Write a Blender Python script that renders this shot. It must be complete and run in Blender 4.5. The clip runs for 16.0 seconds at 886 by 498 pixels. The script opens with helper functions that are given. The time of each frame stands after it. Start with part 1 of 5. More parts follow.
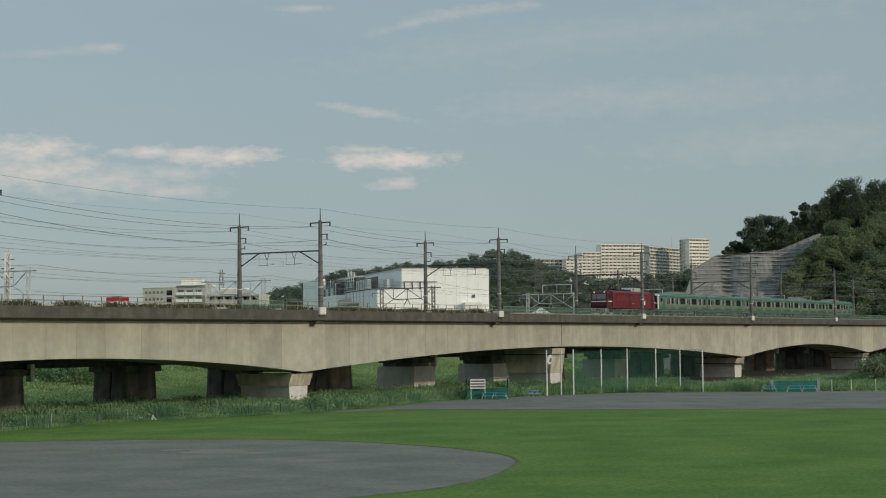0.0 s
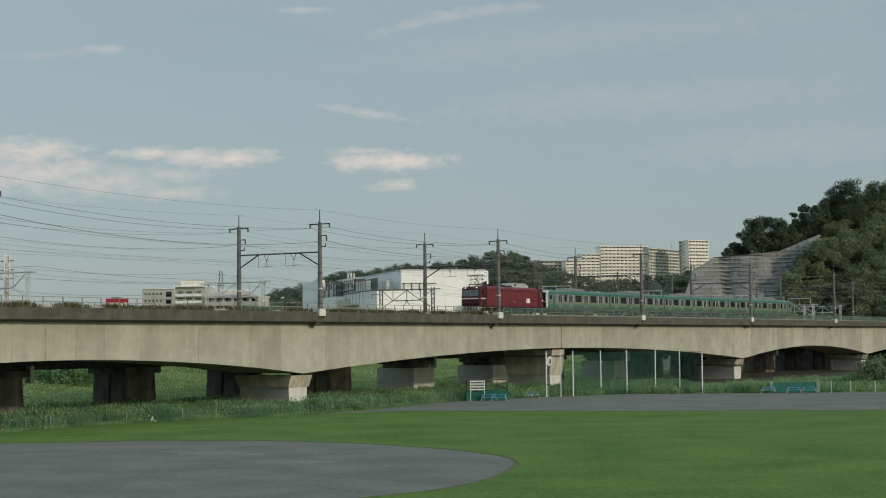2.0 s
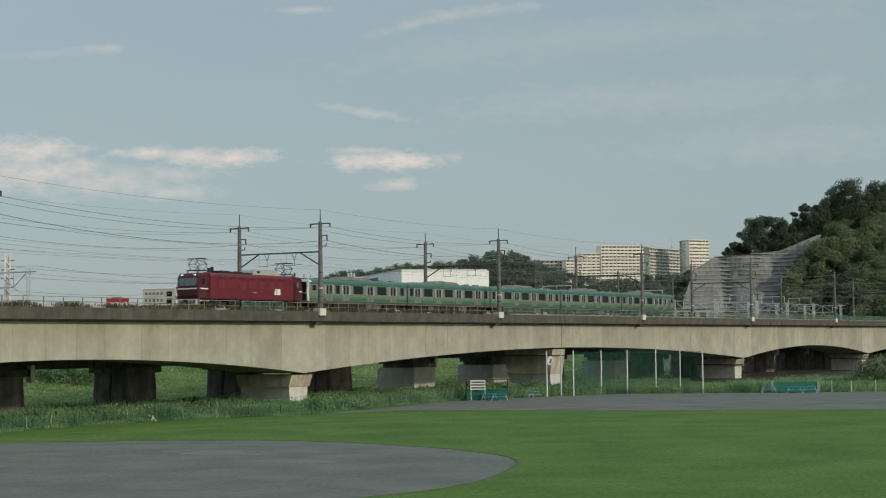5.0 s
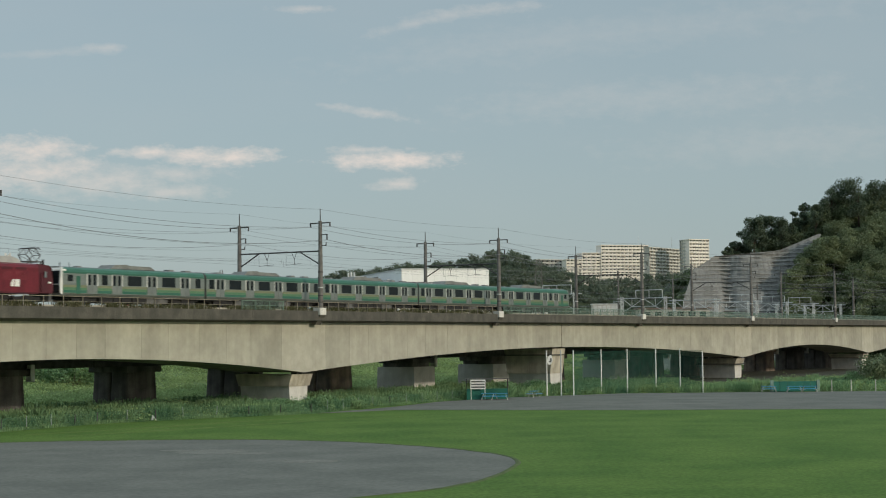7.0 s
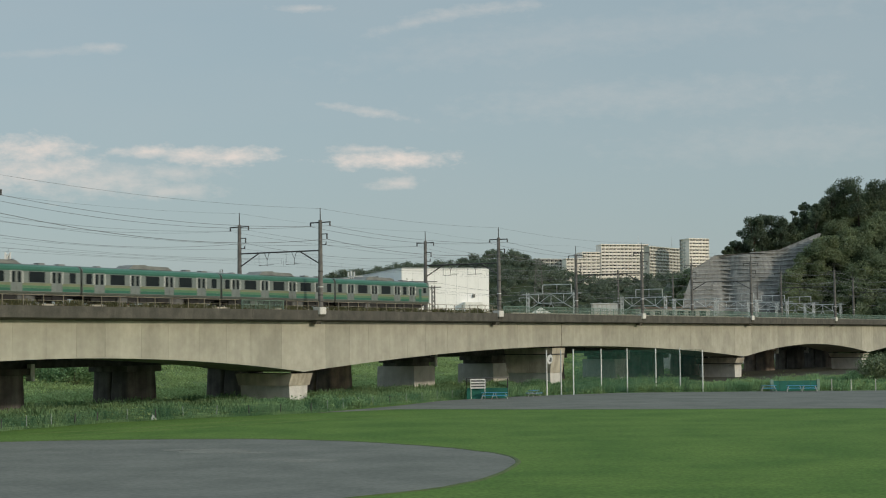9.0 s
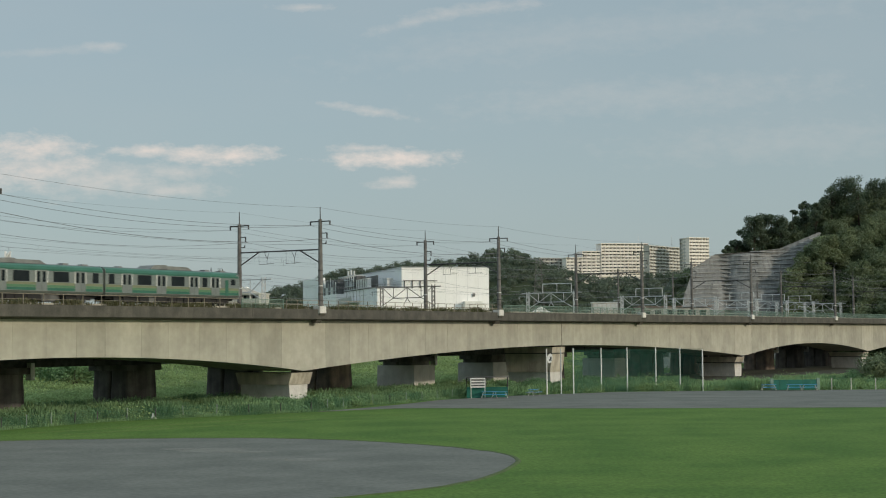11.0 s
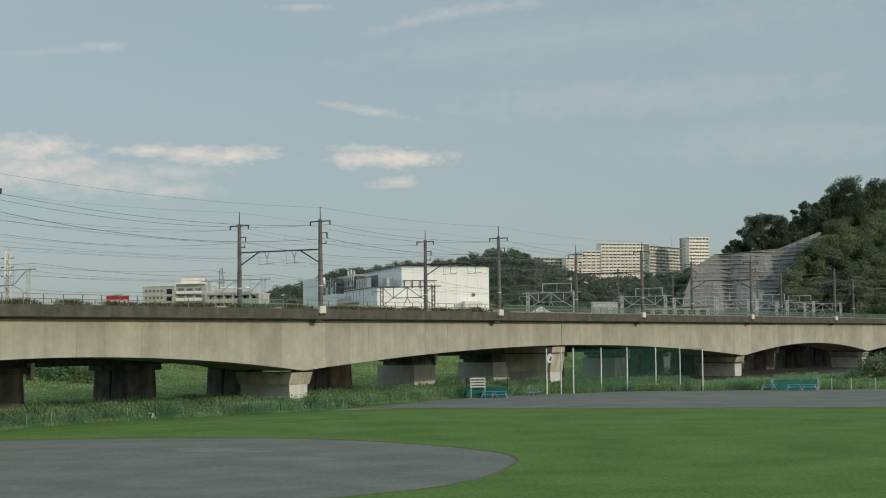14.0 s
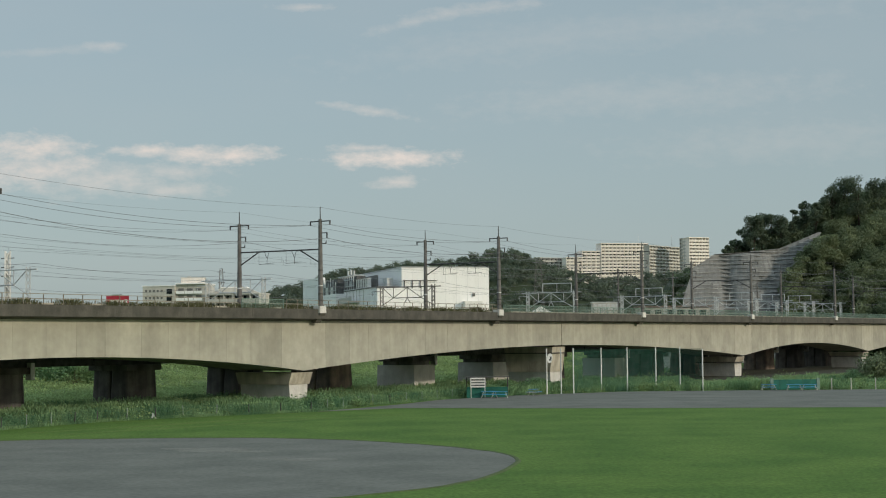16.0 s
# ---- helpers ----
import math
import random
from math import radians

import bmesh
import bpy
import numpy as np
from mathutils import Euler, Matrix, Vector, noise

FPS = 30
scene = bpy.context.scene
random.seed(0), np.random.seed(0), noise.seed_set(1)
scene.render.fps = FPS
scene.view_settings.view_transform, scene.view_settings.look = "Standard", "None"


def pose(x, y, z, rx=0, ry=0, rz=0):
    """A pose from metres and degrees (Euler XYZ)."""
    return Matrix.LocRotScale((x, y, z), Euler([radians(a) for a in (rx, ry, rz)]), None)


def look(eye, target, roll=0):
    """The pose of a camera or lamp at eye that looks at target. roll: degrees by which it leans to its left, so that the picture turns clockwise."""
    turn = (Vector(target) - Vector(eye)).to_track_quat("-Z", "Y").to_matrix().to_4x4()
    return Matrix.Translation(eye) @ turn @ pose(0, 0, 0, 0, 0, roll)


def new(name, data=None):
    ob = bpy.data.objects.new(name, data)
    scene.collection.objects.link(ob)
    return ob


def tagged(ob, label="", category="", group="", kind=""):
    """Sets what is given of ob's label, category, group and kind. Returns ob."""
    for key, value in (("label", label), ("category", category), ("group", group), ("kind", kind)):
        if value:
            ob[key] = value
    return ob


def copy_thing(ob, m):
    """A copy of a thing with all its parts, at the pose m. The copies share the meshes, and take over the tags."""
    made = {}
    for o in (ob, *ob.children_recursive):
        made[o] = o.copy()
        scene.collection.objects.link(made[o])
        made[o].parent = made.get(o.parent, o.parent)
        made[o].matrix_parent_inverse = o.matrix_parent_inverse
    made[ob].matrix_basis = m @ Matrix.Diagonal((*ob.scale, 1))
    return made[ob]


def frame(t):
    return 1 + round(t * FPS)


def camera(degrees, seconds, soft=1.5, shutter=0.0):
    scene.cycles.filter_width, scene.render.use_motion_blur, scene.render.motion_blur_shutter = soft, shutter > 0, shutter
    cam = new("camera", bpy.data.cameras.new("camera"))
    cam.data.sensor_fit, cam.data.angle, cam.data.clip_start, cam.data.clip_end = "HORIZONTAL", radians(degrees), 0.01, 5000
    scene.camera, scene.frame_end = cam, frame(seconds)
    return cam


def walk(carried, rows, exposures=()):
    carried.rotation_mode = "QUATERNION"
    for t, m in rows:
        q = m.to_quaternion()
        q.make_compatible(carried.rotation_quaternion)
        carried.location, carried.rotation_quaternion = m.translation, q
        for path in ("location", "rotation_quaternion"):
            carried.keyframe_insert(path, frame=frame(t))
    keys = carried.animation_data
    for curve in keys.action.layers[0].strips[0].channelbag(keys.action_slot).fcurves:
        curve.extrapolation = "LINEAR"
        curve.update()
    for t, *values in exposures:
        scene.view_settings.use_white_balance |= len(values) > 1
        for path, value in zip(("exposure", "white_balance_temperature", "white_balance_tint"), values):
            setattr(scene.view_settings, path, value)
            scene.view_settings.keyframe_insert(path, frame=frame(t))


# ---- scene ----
EYE_Z = 7.2
PITCH, ROLL, PX = 3.183, -0.6, 2850.0
cam = camera(30.76, 16.0, soft=1.05, shutter=0.4)


def aim(down, side=0.0):
    p = radians(PITCH) + down / PX
    y = -side / PX
    d = Vector((math.sin(y) * math.cos(p), math.cos(y) * math.cos(p), math.sin(p)))
    return look((0, 0, EYE_Z), Vector((0, 0, EYE_Z)) + d * 100, ROLL)


# a tripod that settles by a hair
walk(cam, [(0.0, aim(2.4)), (0.5, aim(2.4)), (0.9, aim(5.0)), (1.6, aim(5.0, -0.5)), (2.3, aim(4.8, -1)), (3.0, aim(4.6, -1)),
           (4.0, aim(4.8)), (6.3, aim(3.3)), (7.1, aim(3.1)), (7.5, aim(2.0, -1)), (8.1, aim(2.0, -1.2)), (8.5, aim(2.0)),
           (9.2, aim(2.0)), (11.3, aim(0.1)), (11.8, aim(0.0)), (16.0, aim(0.0))],
     exposures=[(0.0, -0.05), (1.0, -0.02), (3.5, 0.02), (7.0, 0.08), (16.0, 0.08)])

# ---- light ----
SUN_DIR = Vector((0.80, -0.58, 0.32)).normalized()
world = bpy.data.worlds.new("world")
scene.world = world
world.use_nodes = True


def build_world():
    nt = world.node_tree
    n, l = nt.nodes, nt.links
    n.clear()
    out = n.new("ShaderNodeOutputWorld")
    bg = n.new("ShaderNodeBackground")
    sky = n.new("ShaderNodeTexSky")
    sky.sky_type = "NISHITA"
    sky.sun_disc = False
    sky.sun_elevation = math.asin(SUN_DIR.z)
    sky.sun_rotation = math.atan2(SUN_DIR.x, SUN_DIR.y)
    sky.altitude, sky.air_density, sky.dust_density, sky.ozone_density = 60, 1.0, 1.6, 1.2
    tc = n.new("ShaderNodeTexCoord")
    sep = n.new("ShaderNodeSeparateXYZ")
    l.new(tc.outputs["Generated"], sep.inputs[0])

    def math_node(op, a, b=None, clamp=False):
        m = n.new("ShaderNodeMath")
        m.operation, m.use_clamp = op, clamp
        for i, v in enumerate((a, b)):
            if v is None:
                continue
            if isinstance(v, (int, float)):
                m.inputs[i].default_value = v
            else:
                l.new(v, m.inputs[i])
        return m.outputs[0]

    ydir = math_node("MAXIMUM", sep.outputs["Y"], 0.05)
    u = math_node("DIVIDE", sep.outputs["X"], ydir)
    v = math_node("DIVIDE", sep.outputs["Z"], ydir)
    comb = n.new("ShaderNodeCombineXYZ")
    l.new(u, comb.inputs[0])
    l.new(v, comb.inputs[1])
    # ragged edges of the clouds
    nz = n.new("ShaderNodeTexNoise")
    nz.inputs["Scale"].default_value = 60
    nz.inputs["Detail"].default_value = 9
    nz.inputs["Roughness"].default_value = 0.66
    mp = n.new("ShaderNodeMapping")
    mp.inputs["Scale"].default_value = (1.0, 2.0, 1.0)
    l.new(comb.outputs[0], mp.inputs[0])
    l.new(mp.outputs[0], nz.inputs["Vector"])
    ragged = math_node("SUBTRACT", nz.outputs["Fac"], 0.5)
    total = None
    # centre and half size of each cloud (tangents of azimuth and height), weight, tilt
    clouds = [(-.256, .121, .032, .0085, 1.0, 0), (-.250, .107, .044, .011, .85, 0), (-.215, .102, .048, .011, .6, 0),
              (-.183, .119, .020, .0045, .95, 0), (-.155, .1165, .025, .005, .95, 0), (-.134, .1150, .030, .0055, 1.1, 0), (-.165, .105, .03, .005, .5, 0),
              (-.168, .094, .032, .005, .5, 0), (-.034, .1125, .036, .0062, 1.1, 0), (-.05, .119, .022, .003, .7, 0),
              (-.028, .0975, .016, .0035, .7, 0), (-.045, .1425, .024, .0028, .5, -.18), (-.012, .1995, .03, .004, .3, .22),
              (.025, .206, .04, .004, .35, .1), (-.21, .185, .014, .0035, .35, 0), (-.245, .182, .03, .003, .2, .05),
              (-.085, .2085, .018, .0025, .4, 0), (.13, .15, .12, .012, .16, .05), (.22, .12, .1, .012, .14, .03), (.10, .19, .16, .012, .12, .1)]
    for cu, cv, ru, rv, wgt, tilt in clouds:
        a = math_node("SUBTRACT", u, cu)
        b = math_node("SUBTRACT", v, cv)
        b = math_node("SUBTRACT", b, math_node("MULTIPLY", a, tilt)) if tilt else b
        a = math_node("DIVIDE", a, ru)
        # flat undersides, puffed tops
        b = math_node("DIVIDE", b, rv)
        r2 = math_node("ADD", math_node("MULTIPLY", a, a), math_node("MULTIPLY", b, b))
        r = math_node("SQRT", r2)
        d = math_node("SUBTRACT", 1.25, r)
        d = math_node("ADD", d, math_node("MULTIPLY", ragged, 3.0))
        d = math_node("MULTIPLY", math_node("MULTIPLY", d, 0.75, True), wgt * 0.95)
        total = d if total is None else math_node("MAXIMUM", total, d)
    # a thin veil over the whole sky
    nz2 = n.new("ShaderNodeTexNoise")
    nz2.inputs["Scale"].default_value = 7
    nz2.inputs["Detail"].default_value = 5
    mp2 = n.new("ShaderNodeMapping")
    mp2.inputs["Scale"].default_value = (0.8, 2.5, 1.0)
    l.new(comb.outputs[0], mp2.inputs[0])
    l.new(mp2.outputs[0], nz2.inputs["Vector"])
    veil = math_node("MULTIPLY", math_node("SUBTRACT", nz2.outputs["Fac"], 0.42), 0.5, True)
    # haze: the sky greys out
    grey = n.new("ShaderNodeMix")
    grey.data_type = "RGBA"
    grey.inputs["Factor"].default_value = HAZE
    l.new(sky.outputs[0], grey.inputs["A"])
    grey.inputs["B"].default_value = HAZE_COL
    m1 = n.new("ShaderNodeMix")
    m1.data_type = "RGBA"
    l.new(veil, m1.inputs["Factor"])
    l.new(grey.outputs["Result"], m1.inputs["A"])
    m1.inputs["B"].default_value = VEIL_COL
    m2 = n.new("ShaderNodeMix")
    m2.data_type = "RGBA"
    l.new(total, m2.inputs["Factor"])
    l.new(m1.outputs["Result"], m2.inputs["A"])
    m2.inputs["B"].default_value = CLOUD_COL
    # unseen sky overhead is brightened, added to lift the fill light
    high = math_node("MULTIPLY", math_node("SUBTRACT", sep.outputs["Z"], 0.24), 1.5, True)
    gain = math_node("ADD", 1.0, math_node("MULTIPLY", high, 1.3))
    sc = n.new("ShaderNodeVectorMath")
    sc.operation = "SCALE"
    l.new(m2.outputs["Result"], sc.inputs[0])
    l.new(gain, sc.inputs["Scale"])
    l.new(sc.outputs[0], bg.inputs["Color"])
    bg.inputs["Strength"].default_value = 0.1
    l.new(bg.outputs[0], out.inputs[0])


HAZE, HAZE_COL = 0.72, (3.42, 4.28, 4.58, 1)
VEIL_COL = (4.2, 4.6, 4.75, 1)
CLOUD_COL = (6.9, 6.3, 5.8, 1)
build_world()
sun = new("sun", bpy.data.lights.new("sun", "SUN"))
sun.data.energy, sun.data.angle, sun.data.color = 1.75, radians(2.5), (1.0, 0.89, 0.70)
sun.matrix_world = look(SUN_DIR * 300, (0, 0, 0))
scene.view_settings.exposure = 0.0


# ---- materials ----
def mat(name, col, rough=0.8, col2=None, scale=2.0, metal=0.0, bump=0.0, fine=None, rnd=0.0, isl=0.0, streak=0.0, stretch=(1, 1, 1), spec=0.4, contrast=(0.35, 0.65), thin=0.0, grain=0.12):
    """Two scales of variation, optional tone per piece, streaks running down, and relief."""
    m = bpy.data.materials.new(name)
    m.use_nodes = True
    nt = m.node_tree
    n, l = nt.nodes, nt.links
    b = n["Principled BSDF"]
    b.inputs["Roughness"].default_value = rough
    b.inputs["Metallic"].default_value = metal
    b.inputs["Specular IOR Level"].default_value = spec
    col2 = col2 or tuple(c * 0.75 for c in col)
    tc = n.new("ShaderNodeTexCoord")
    mp = n.new("ShaderNodeMapping")
    mp.inputs["Scale"].default_value = stretch
    l.new(tc.outputs["Object"], mp.inputs[0])
    a = n.new("ShaderNodeTexNoise")
    a.inputs["Scale"].default_value, a.inputs["Detail"].default_value = 1.0 / scale, 6
    l.new(mp.outputs[0], a.inputs["Vector"])
    ramp = n.new("ShaderNodeMapRange")
    ramp.inputs["From Min"].default_value, ramp.inputs["From Max"].default_value = contrast
    l.new(a.outputs["Fac"], ramp.inputs["Value"])
    mix = n.new("ShaderNodeMix")
    mix.data_type = "RGBA"
    l.new(ramp.outputs[0], mix.inputs["Factor"])
    mix.inputs["A"].default_value = (*col2, 1)
    mix.inputs["B"].default_value = (*col, 1)
    cur = mix.outputs["Result"]
    f = n.new("ShaderNodeTexNoise")
    f.inputs["Scale"].default_value, f.inputs["Detail"].default_value = 1.0 / (fine or scale * 0.07), 4
    l.new(mp.outputs[0], f.inputs["Vector"])

    def value_by(src, lo, hi, cur, fmin=0.3, fmax=0.7):
        r = n.new("ShaderNodeMapRange")
        r.inputs["From Min"].default_value, r.inputs["From Max"].default_value = fmin, fmax
        r.inputs["To Min"].default_value, r.inputs["To Max"].default_value = lo, hi
        l.new(src, r.inputs["Value"])
        h = n.new("ShaderNodeHueSaturation")
        l.new(r.outputs[0], h.inputs["Value"])
        l.new(cur, h.inputs["Color"])
        return h.outputs[0]

    cur = value_by(f.outputs["Fac"], 1 - grain, 1 + grain, cur)
    if streak:
        s = n.new("ShaderNodeTexNoise")
        mp3 = n.new("ShaderNodeMapping")
        mp3.inputs["Scale"].default_value = (1.3, 1.3, 0.08)
        l.new(tc.outputs["Object"], mp3.inputs[0])
        l.new(mp3.outputs[0], s.inputs["Vector"])
        s.inputs["Scale"].default_value, s.inputs["Detail"].default_value = 1.0, 6
        cur = value_by(s.outputs["Fac"], 1 - streak, 1 + streak * 0.4, cur)
    if rnd:
        oi = n.new("ShaderNodeObjectInfo")
        cur = value_by(oi.outputs["Random"], 1 - rnd, 1 + rnd, cur, 0, 1)
    if isl:
        g = n.new("ShaderNodeNewGeometry")
        cur = value_by(g.outputs["Random Per Island"], 1 - isl, 1 + isl, cur, 0, 1)
    l.new(cur, b.inputs["Base Color"])
    if thin:
        tr = n.new("ShaderNodeBsdfTranslucent")
        l.new(cur, tr.inputs["Color"])
        mx = n.new("ShaderNodeMixShader")
        mx.inputs[0].default_value = thin
        l.new(b.outputs[0], mx.inputs[1])
        l.new(tr.outputs[0], mx.inputs[2])
        l.new(mx.outputs[0], n["Material Output"].inputs["Surface"])
    if bump:
        bp = n.new("ShaderNodeBump")
        bp.inputs["Strength"].default_value = 0.5
        bp.inputs["Distance"].default_value = bump
        l.new(f.outputs["Fac"], bp.inputs["Height"])
        l.new(bp.outputs[0], b.inputs["Normal"])
    return m


GRASS = mat("lawn", (0.098, 0.163, 0.034), 0.95, (0.064, 0.124, 0.024), 7, fine=0.22, bump=0.04, spec=0.12, grain=0.3)
DIRT = mat("infield_dirt", (0.158, 0.160, 0.140), 0.97, (0.122, 0.126, 0.110), 5, fine=0.3, bump=0.015, spec=0.12, grain=0.14)
DIRT_P = mat("pale_dirt", (0.190, 0.187, 0.162), 0.97, (0.158, 0.158, 0.138), 1.0, fine=0.2, bump=0.015, spec=0.12, grain=0.16)
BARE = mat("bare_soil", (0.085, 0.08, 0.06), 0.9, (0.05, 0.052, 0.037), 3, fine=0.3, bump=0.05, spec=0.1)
TURF = mat("turf_edge", (0.075, 0.105, 0.028), 0.97, (0.05, 0.075, 0.02), 1.0, bump=0.03)
EARTH = mat("river_ground", (0.14, 0.19, 0.07), 0.97, (0.085, 0.13, 0.048), 5, fine=0.3, bump=0.1, spec=0.1)
REED = mat("reed", (0.265, 0.39, 0.19), 0.8, (0.15, 0.265, 0.13), 3.5, isl=0.14, spec=0.2, thin=0.45, contrast=(0.4, 0.6))
REED_B = mat("meadow", (0.285, 0.385, 0.165), 0.85, (0.21, 0.285, 0.115), 9, isl=0.16, spec=0.2, thin=0.45)
CONC = mat("girder_concrete", (0.392, 0.378, 0.312), 0.9, (0.322, 0.309, 0.254), 2.2, rnd=0.09, streak=0.10, bump=0.006, fine=0.5, grain=0.05)
CONC_T = mat("pier_table_concrete", (0.44, 0.422, 0.35), 0.9, (0.38, 0.363, 0.297), 1.6, rnd=0.04, streak=0.08, bump=0.006, fine=0.5, grain=0.05)
HOOD = mat("pale_hood", (0.40, 0.40, 0.385), 0.6, (0.33, 0.33, 0.32), 1.0, streak=0.1)
RUST = mat("rusty_strip", (0.11, 0.06, 0.035), 0.9, (0.06, 0.035, 0.022), 0.5)
RED_L = mat("loco_panel_red", (0.19, 0.024, 0.036), 0.4, (0.155, 0.018, 0.028), 0.8, streak=0.1)
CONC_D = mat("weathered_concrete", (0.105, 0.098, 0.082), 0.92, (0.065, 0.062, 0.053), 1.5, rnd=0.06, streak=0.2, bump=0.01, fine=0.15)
CONC_P = mat("pier_concrete", (0.50, 0.455, 0.365), 0.92, (0.36, 0.325, 0.265), 1.2, rnd=0.08, streak=0.3, bump=0.012, fine=0.1)
CONC_W = mat("new_concrete", (0.62, 0.60, 0.56), 0.9, (0.52, 0.50, 0.46), 1.2, rnd=0.05, streak=0.12, fine=0.1)
BRICK = mat("sooty_brick", (0.17, 0.155, 0.145), 0.95, (0.095, 0.09, 0.085), 1.6, streak=0.45, rnd=0.2, bump=0.02, fine=0.12)
BRICK_L = mat("brown_brick", (0.27, 0.21, 0.17), 0.95, (0.14, 0.115, 0.10), 1.6, streak=0.4, rnd=0.2, bump=0.02, fine=0.12)
BALLAST = mat("ballast", (0.12, 0.10, 0.085), 0.95, (0.07, 0.06, 0.05), 0.5, fine=0.08, bump=0.04)
POLE = mat("pole_concrete", (0.19, 0.18, 0.168), 0.85, (0.122, 0.115, 0.108), 0.8, streak=0.2, fine=0.08)
STEEL = mat("weathered_steel", (0.10, 0.095, 0.09), 0.6, (0.055, 0.052, 0.05), 0.6, metal=0.3, fine=0.06)
GALV = mat("galvanised_steel", (0.60, 0.61, 0.60), 0.55, (0.47, 0.48, 0.47), 0.5, metal=0.0, fine=0.06)
WIRE = mat("wire", (0.19, 0.195, 0.20), 0.5, (0.14, 0.145, 0.15), 0.5, metal=0.1)
RAILING = mat("railing_paint", (0.27, 0.26, 0.205), 0.75, (0.19, 0.155, 0.115), 0.5, fine=0.05)
GREEN_F = mat("green_fence_paint", (0.20, 0.29, 0.235), 0.65, (0.14, 0.21, 0.17), 0.6, fine=0.06)
RED = mat("loco_red", (0.145, 0.014, 0.024), 0.42, (0.115, 0.011, 0.019), 1.6, streak=0.15, fine=0.15)
RED_D = mat("loco_shade_red", (0.085, 0.010, 0.017), 0.5, (0.065, 0.008, 0.013), 0.8, streak=0.1)
STAINLESS = mat("stainless_side", (0.335, 0.355, 0.322), 0.38, (0.285, 0.302, 0.277), 2, metal=0.8, fine=0.2, stretch=(0.15, 1, 3))
BAND_G = mat("green_band", (0.052, 0.162, 0.112), 0.4, (0.042, 0.135, 0.093), 2, metal=0.3)
BAND_M = mat("mid_green_band", (0.12, 0.235, 0.13), 0.4, (0.10, 0.20, 0.112), 2, metal=0.3)
BAND_Y = mat("yellow_green_band", (0.235, 0.25, 0.155), 0.4, (0.20, 0.212, 0.13), 2, metal=0.3)
DOOR_M = mat("door_stainless", (0.325, 0.34, 0.312), 0.38, (0.285, 0.298, 0.275), 0.6, metal=0.8)
GLASS_D = mat("dark_window_glass", (0.016, 0.021, 0.023), 0.2, (0.011, 0.015, 0.017), 1.0, spec=0.12)
# base colour lightened to carry the sky's reflection in the cab windows
SKY_GLASS = mat("sky_toned_glass", (0.16, 0.18, 0.19), 0.1, (0.12, 0.135, 0.14), 1.0, spec=0.6)
LAMP_GLINT = mat("lamp_glint", (0.9, 0.88, 0.8), 0.3, (0.85, 0.82, 0.75), 1.0)
ROOF_G = mat("roof_grey", (0.20, 0.21, 0.20), 0.8, (0.14, 0.145, 0.14), 1.2, fine=0.1)
UNDER = mat("underframe_black", (0.022, 0.021, 0.02), 0.75, (0.014, 0.013, 0.012), 0.7)
UNDER_G = mat("underframe_grey", (0.13, 0.13, 0.125), 0.75, (0.07, 0.068, 0.065), 0.7)
WHITE = mat("white_paint", (0.78, 0.77, 0.73), 0.6, (0.70, 0.69, 0.65), 1.0, streak=0.06)
WALLW = mat("white_cladding", (0.90, 0.89, 0.87), 0.6, (0.86, 0.85, 0.83), 5, streak=0.04, fine=0.6, grain=0.03)
WALLB = mat("beige_render", (0.85, 0.775, 0.70), 0.85, (0.79, 0.715, 0.64), 4, streak=0.08, rnd=0.05, fine=0.3)
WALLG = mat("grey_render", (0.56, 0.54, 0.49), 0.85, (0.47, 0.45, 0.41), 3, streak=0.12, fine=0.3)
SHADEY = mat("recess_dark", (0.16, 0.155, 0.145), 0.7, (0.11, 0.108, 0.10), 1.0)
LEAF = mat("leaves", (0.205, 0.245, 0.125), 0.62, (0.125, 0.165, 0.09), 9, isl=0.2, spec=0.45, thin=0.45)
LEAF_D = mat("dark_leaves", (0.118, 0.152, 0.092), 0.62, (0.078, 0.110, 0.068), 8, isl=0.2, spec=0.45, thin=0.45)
# distance haze is mixed into this leaf colour, paler and bluer
LEAF_HAZE = mat("hazed_ridge_leaves", (0.150, 0.182, 0.125), 0.62, (0.105, 0.138, 0.094), 14, isl=0.12, spec=0.45, thin=0.45)
BARK = mat("bark", (0.09, 0.07, 0.05), 0.95, (0.05, 0.04, 0.03), 0.6, bump=0.02)
SOIL = mat("hill_soil", (0.035, 0.05, 0.018), 0.97, (0.02, 0.03, 0.012), 8)
SHOT = mat("shotcrete", (0.315, 0.315, 0.305), 0.95, (0.24, 0.24, 0.232), 3.0, streak=0.2, rnd=0.12, bump=0.03, fine=0.3)
SHOT_D = mat("shotcrete_field", (0.245, 0.246, 0.238), 0.95, (0.18, 0.181, 0.176), 2.5, streak=0.3, rnd=0.15, bump=0.03, fine=0.3)
SIGN_R = mat("red_sign_panel", (0.38, 0.03, 0.05), 0.5, (0.30, 0.022, 0.038), 1.0)
BLUE = mat("blue_bench_paint", (0.05, 0.30, 0.50), 0.5, (0.04, 0.22, 0.40), 0.6)
TEAL = mat("green_board", (0.018, 0.145, 0.105), 0.6, (0.013, 0.11, 0.08), 0.8)
RECESS = mat("balcony_recess", (0.28, 0.265, 0.245), 0.8, (0.22, 0.21, 0.195), 1.0)
DRY = mat("dry_grass", (0.118, 0.166, 0.045), 0.95, (0.092, 0.145, 0.036), 1.5, fine=0.2, spec=0.1, grain=0.3)
WEED_D = mat("deck_weed", (0.15, 0.145, 0.075), 0.9, (0.09, 0.09, 0.04), 2.0, isl=0.3, thin=0.3)
POLE_F = mat("fence_post_paint", (0.36, 0.40, 0.36), 0.7, (0.26, 0.30, 0.27), 0.5)
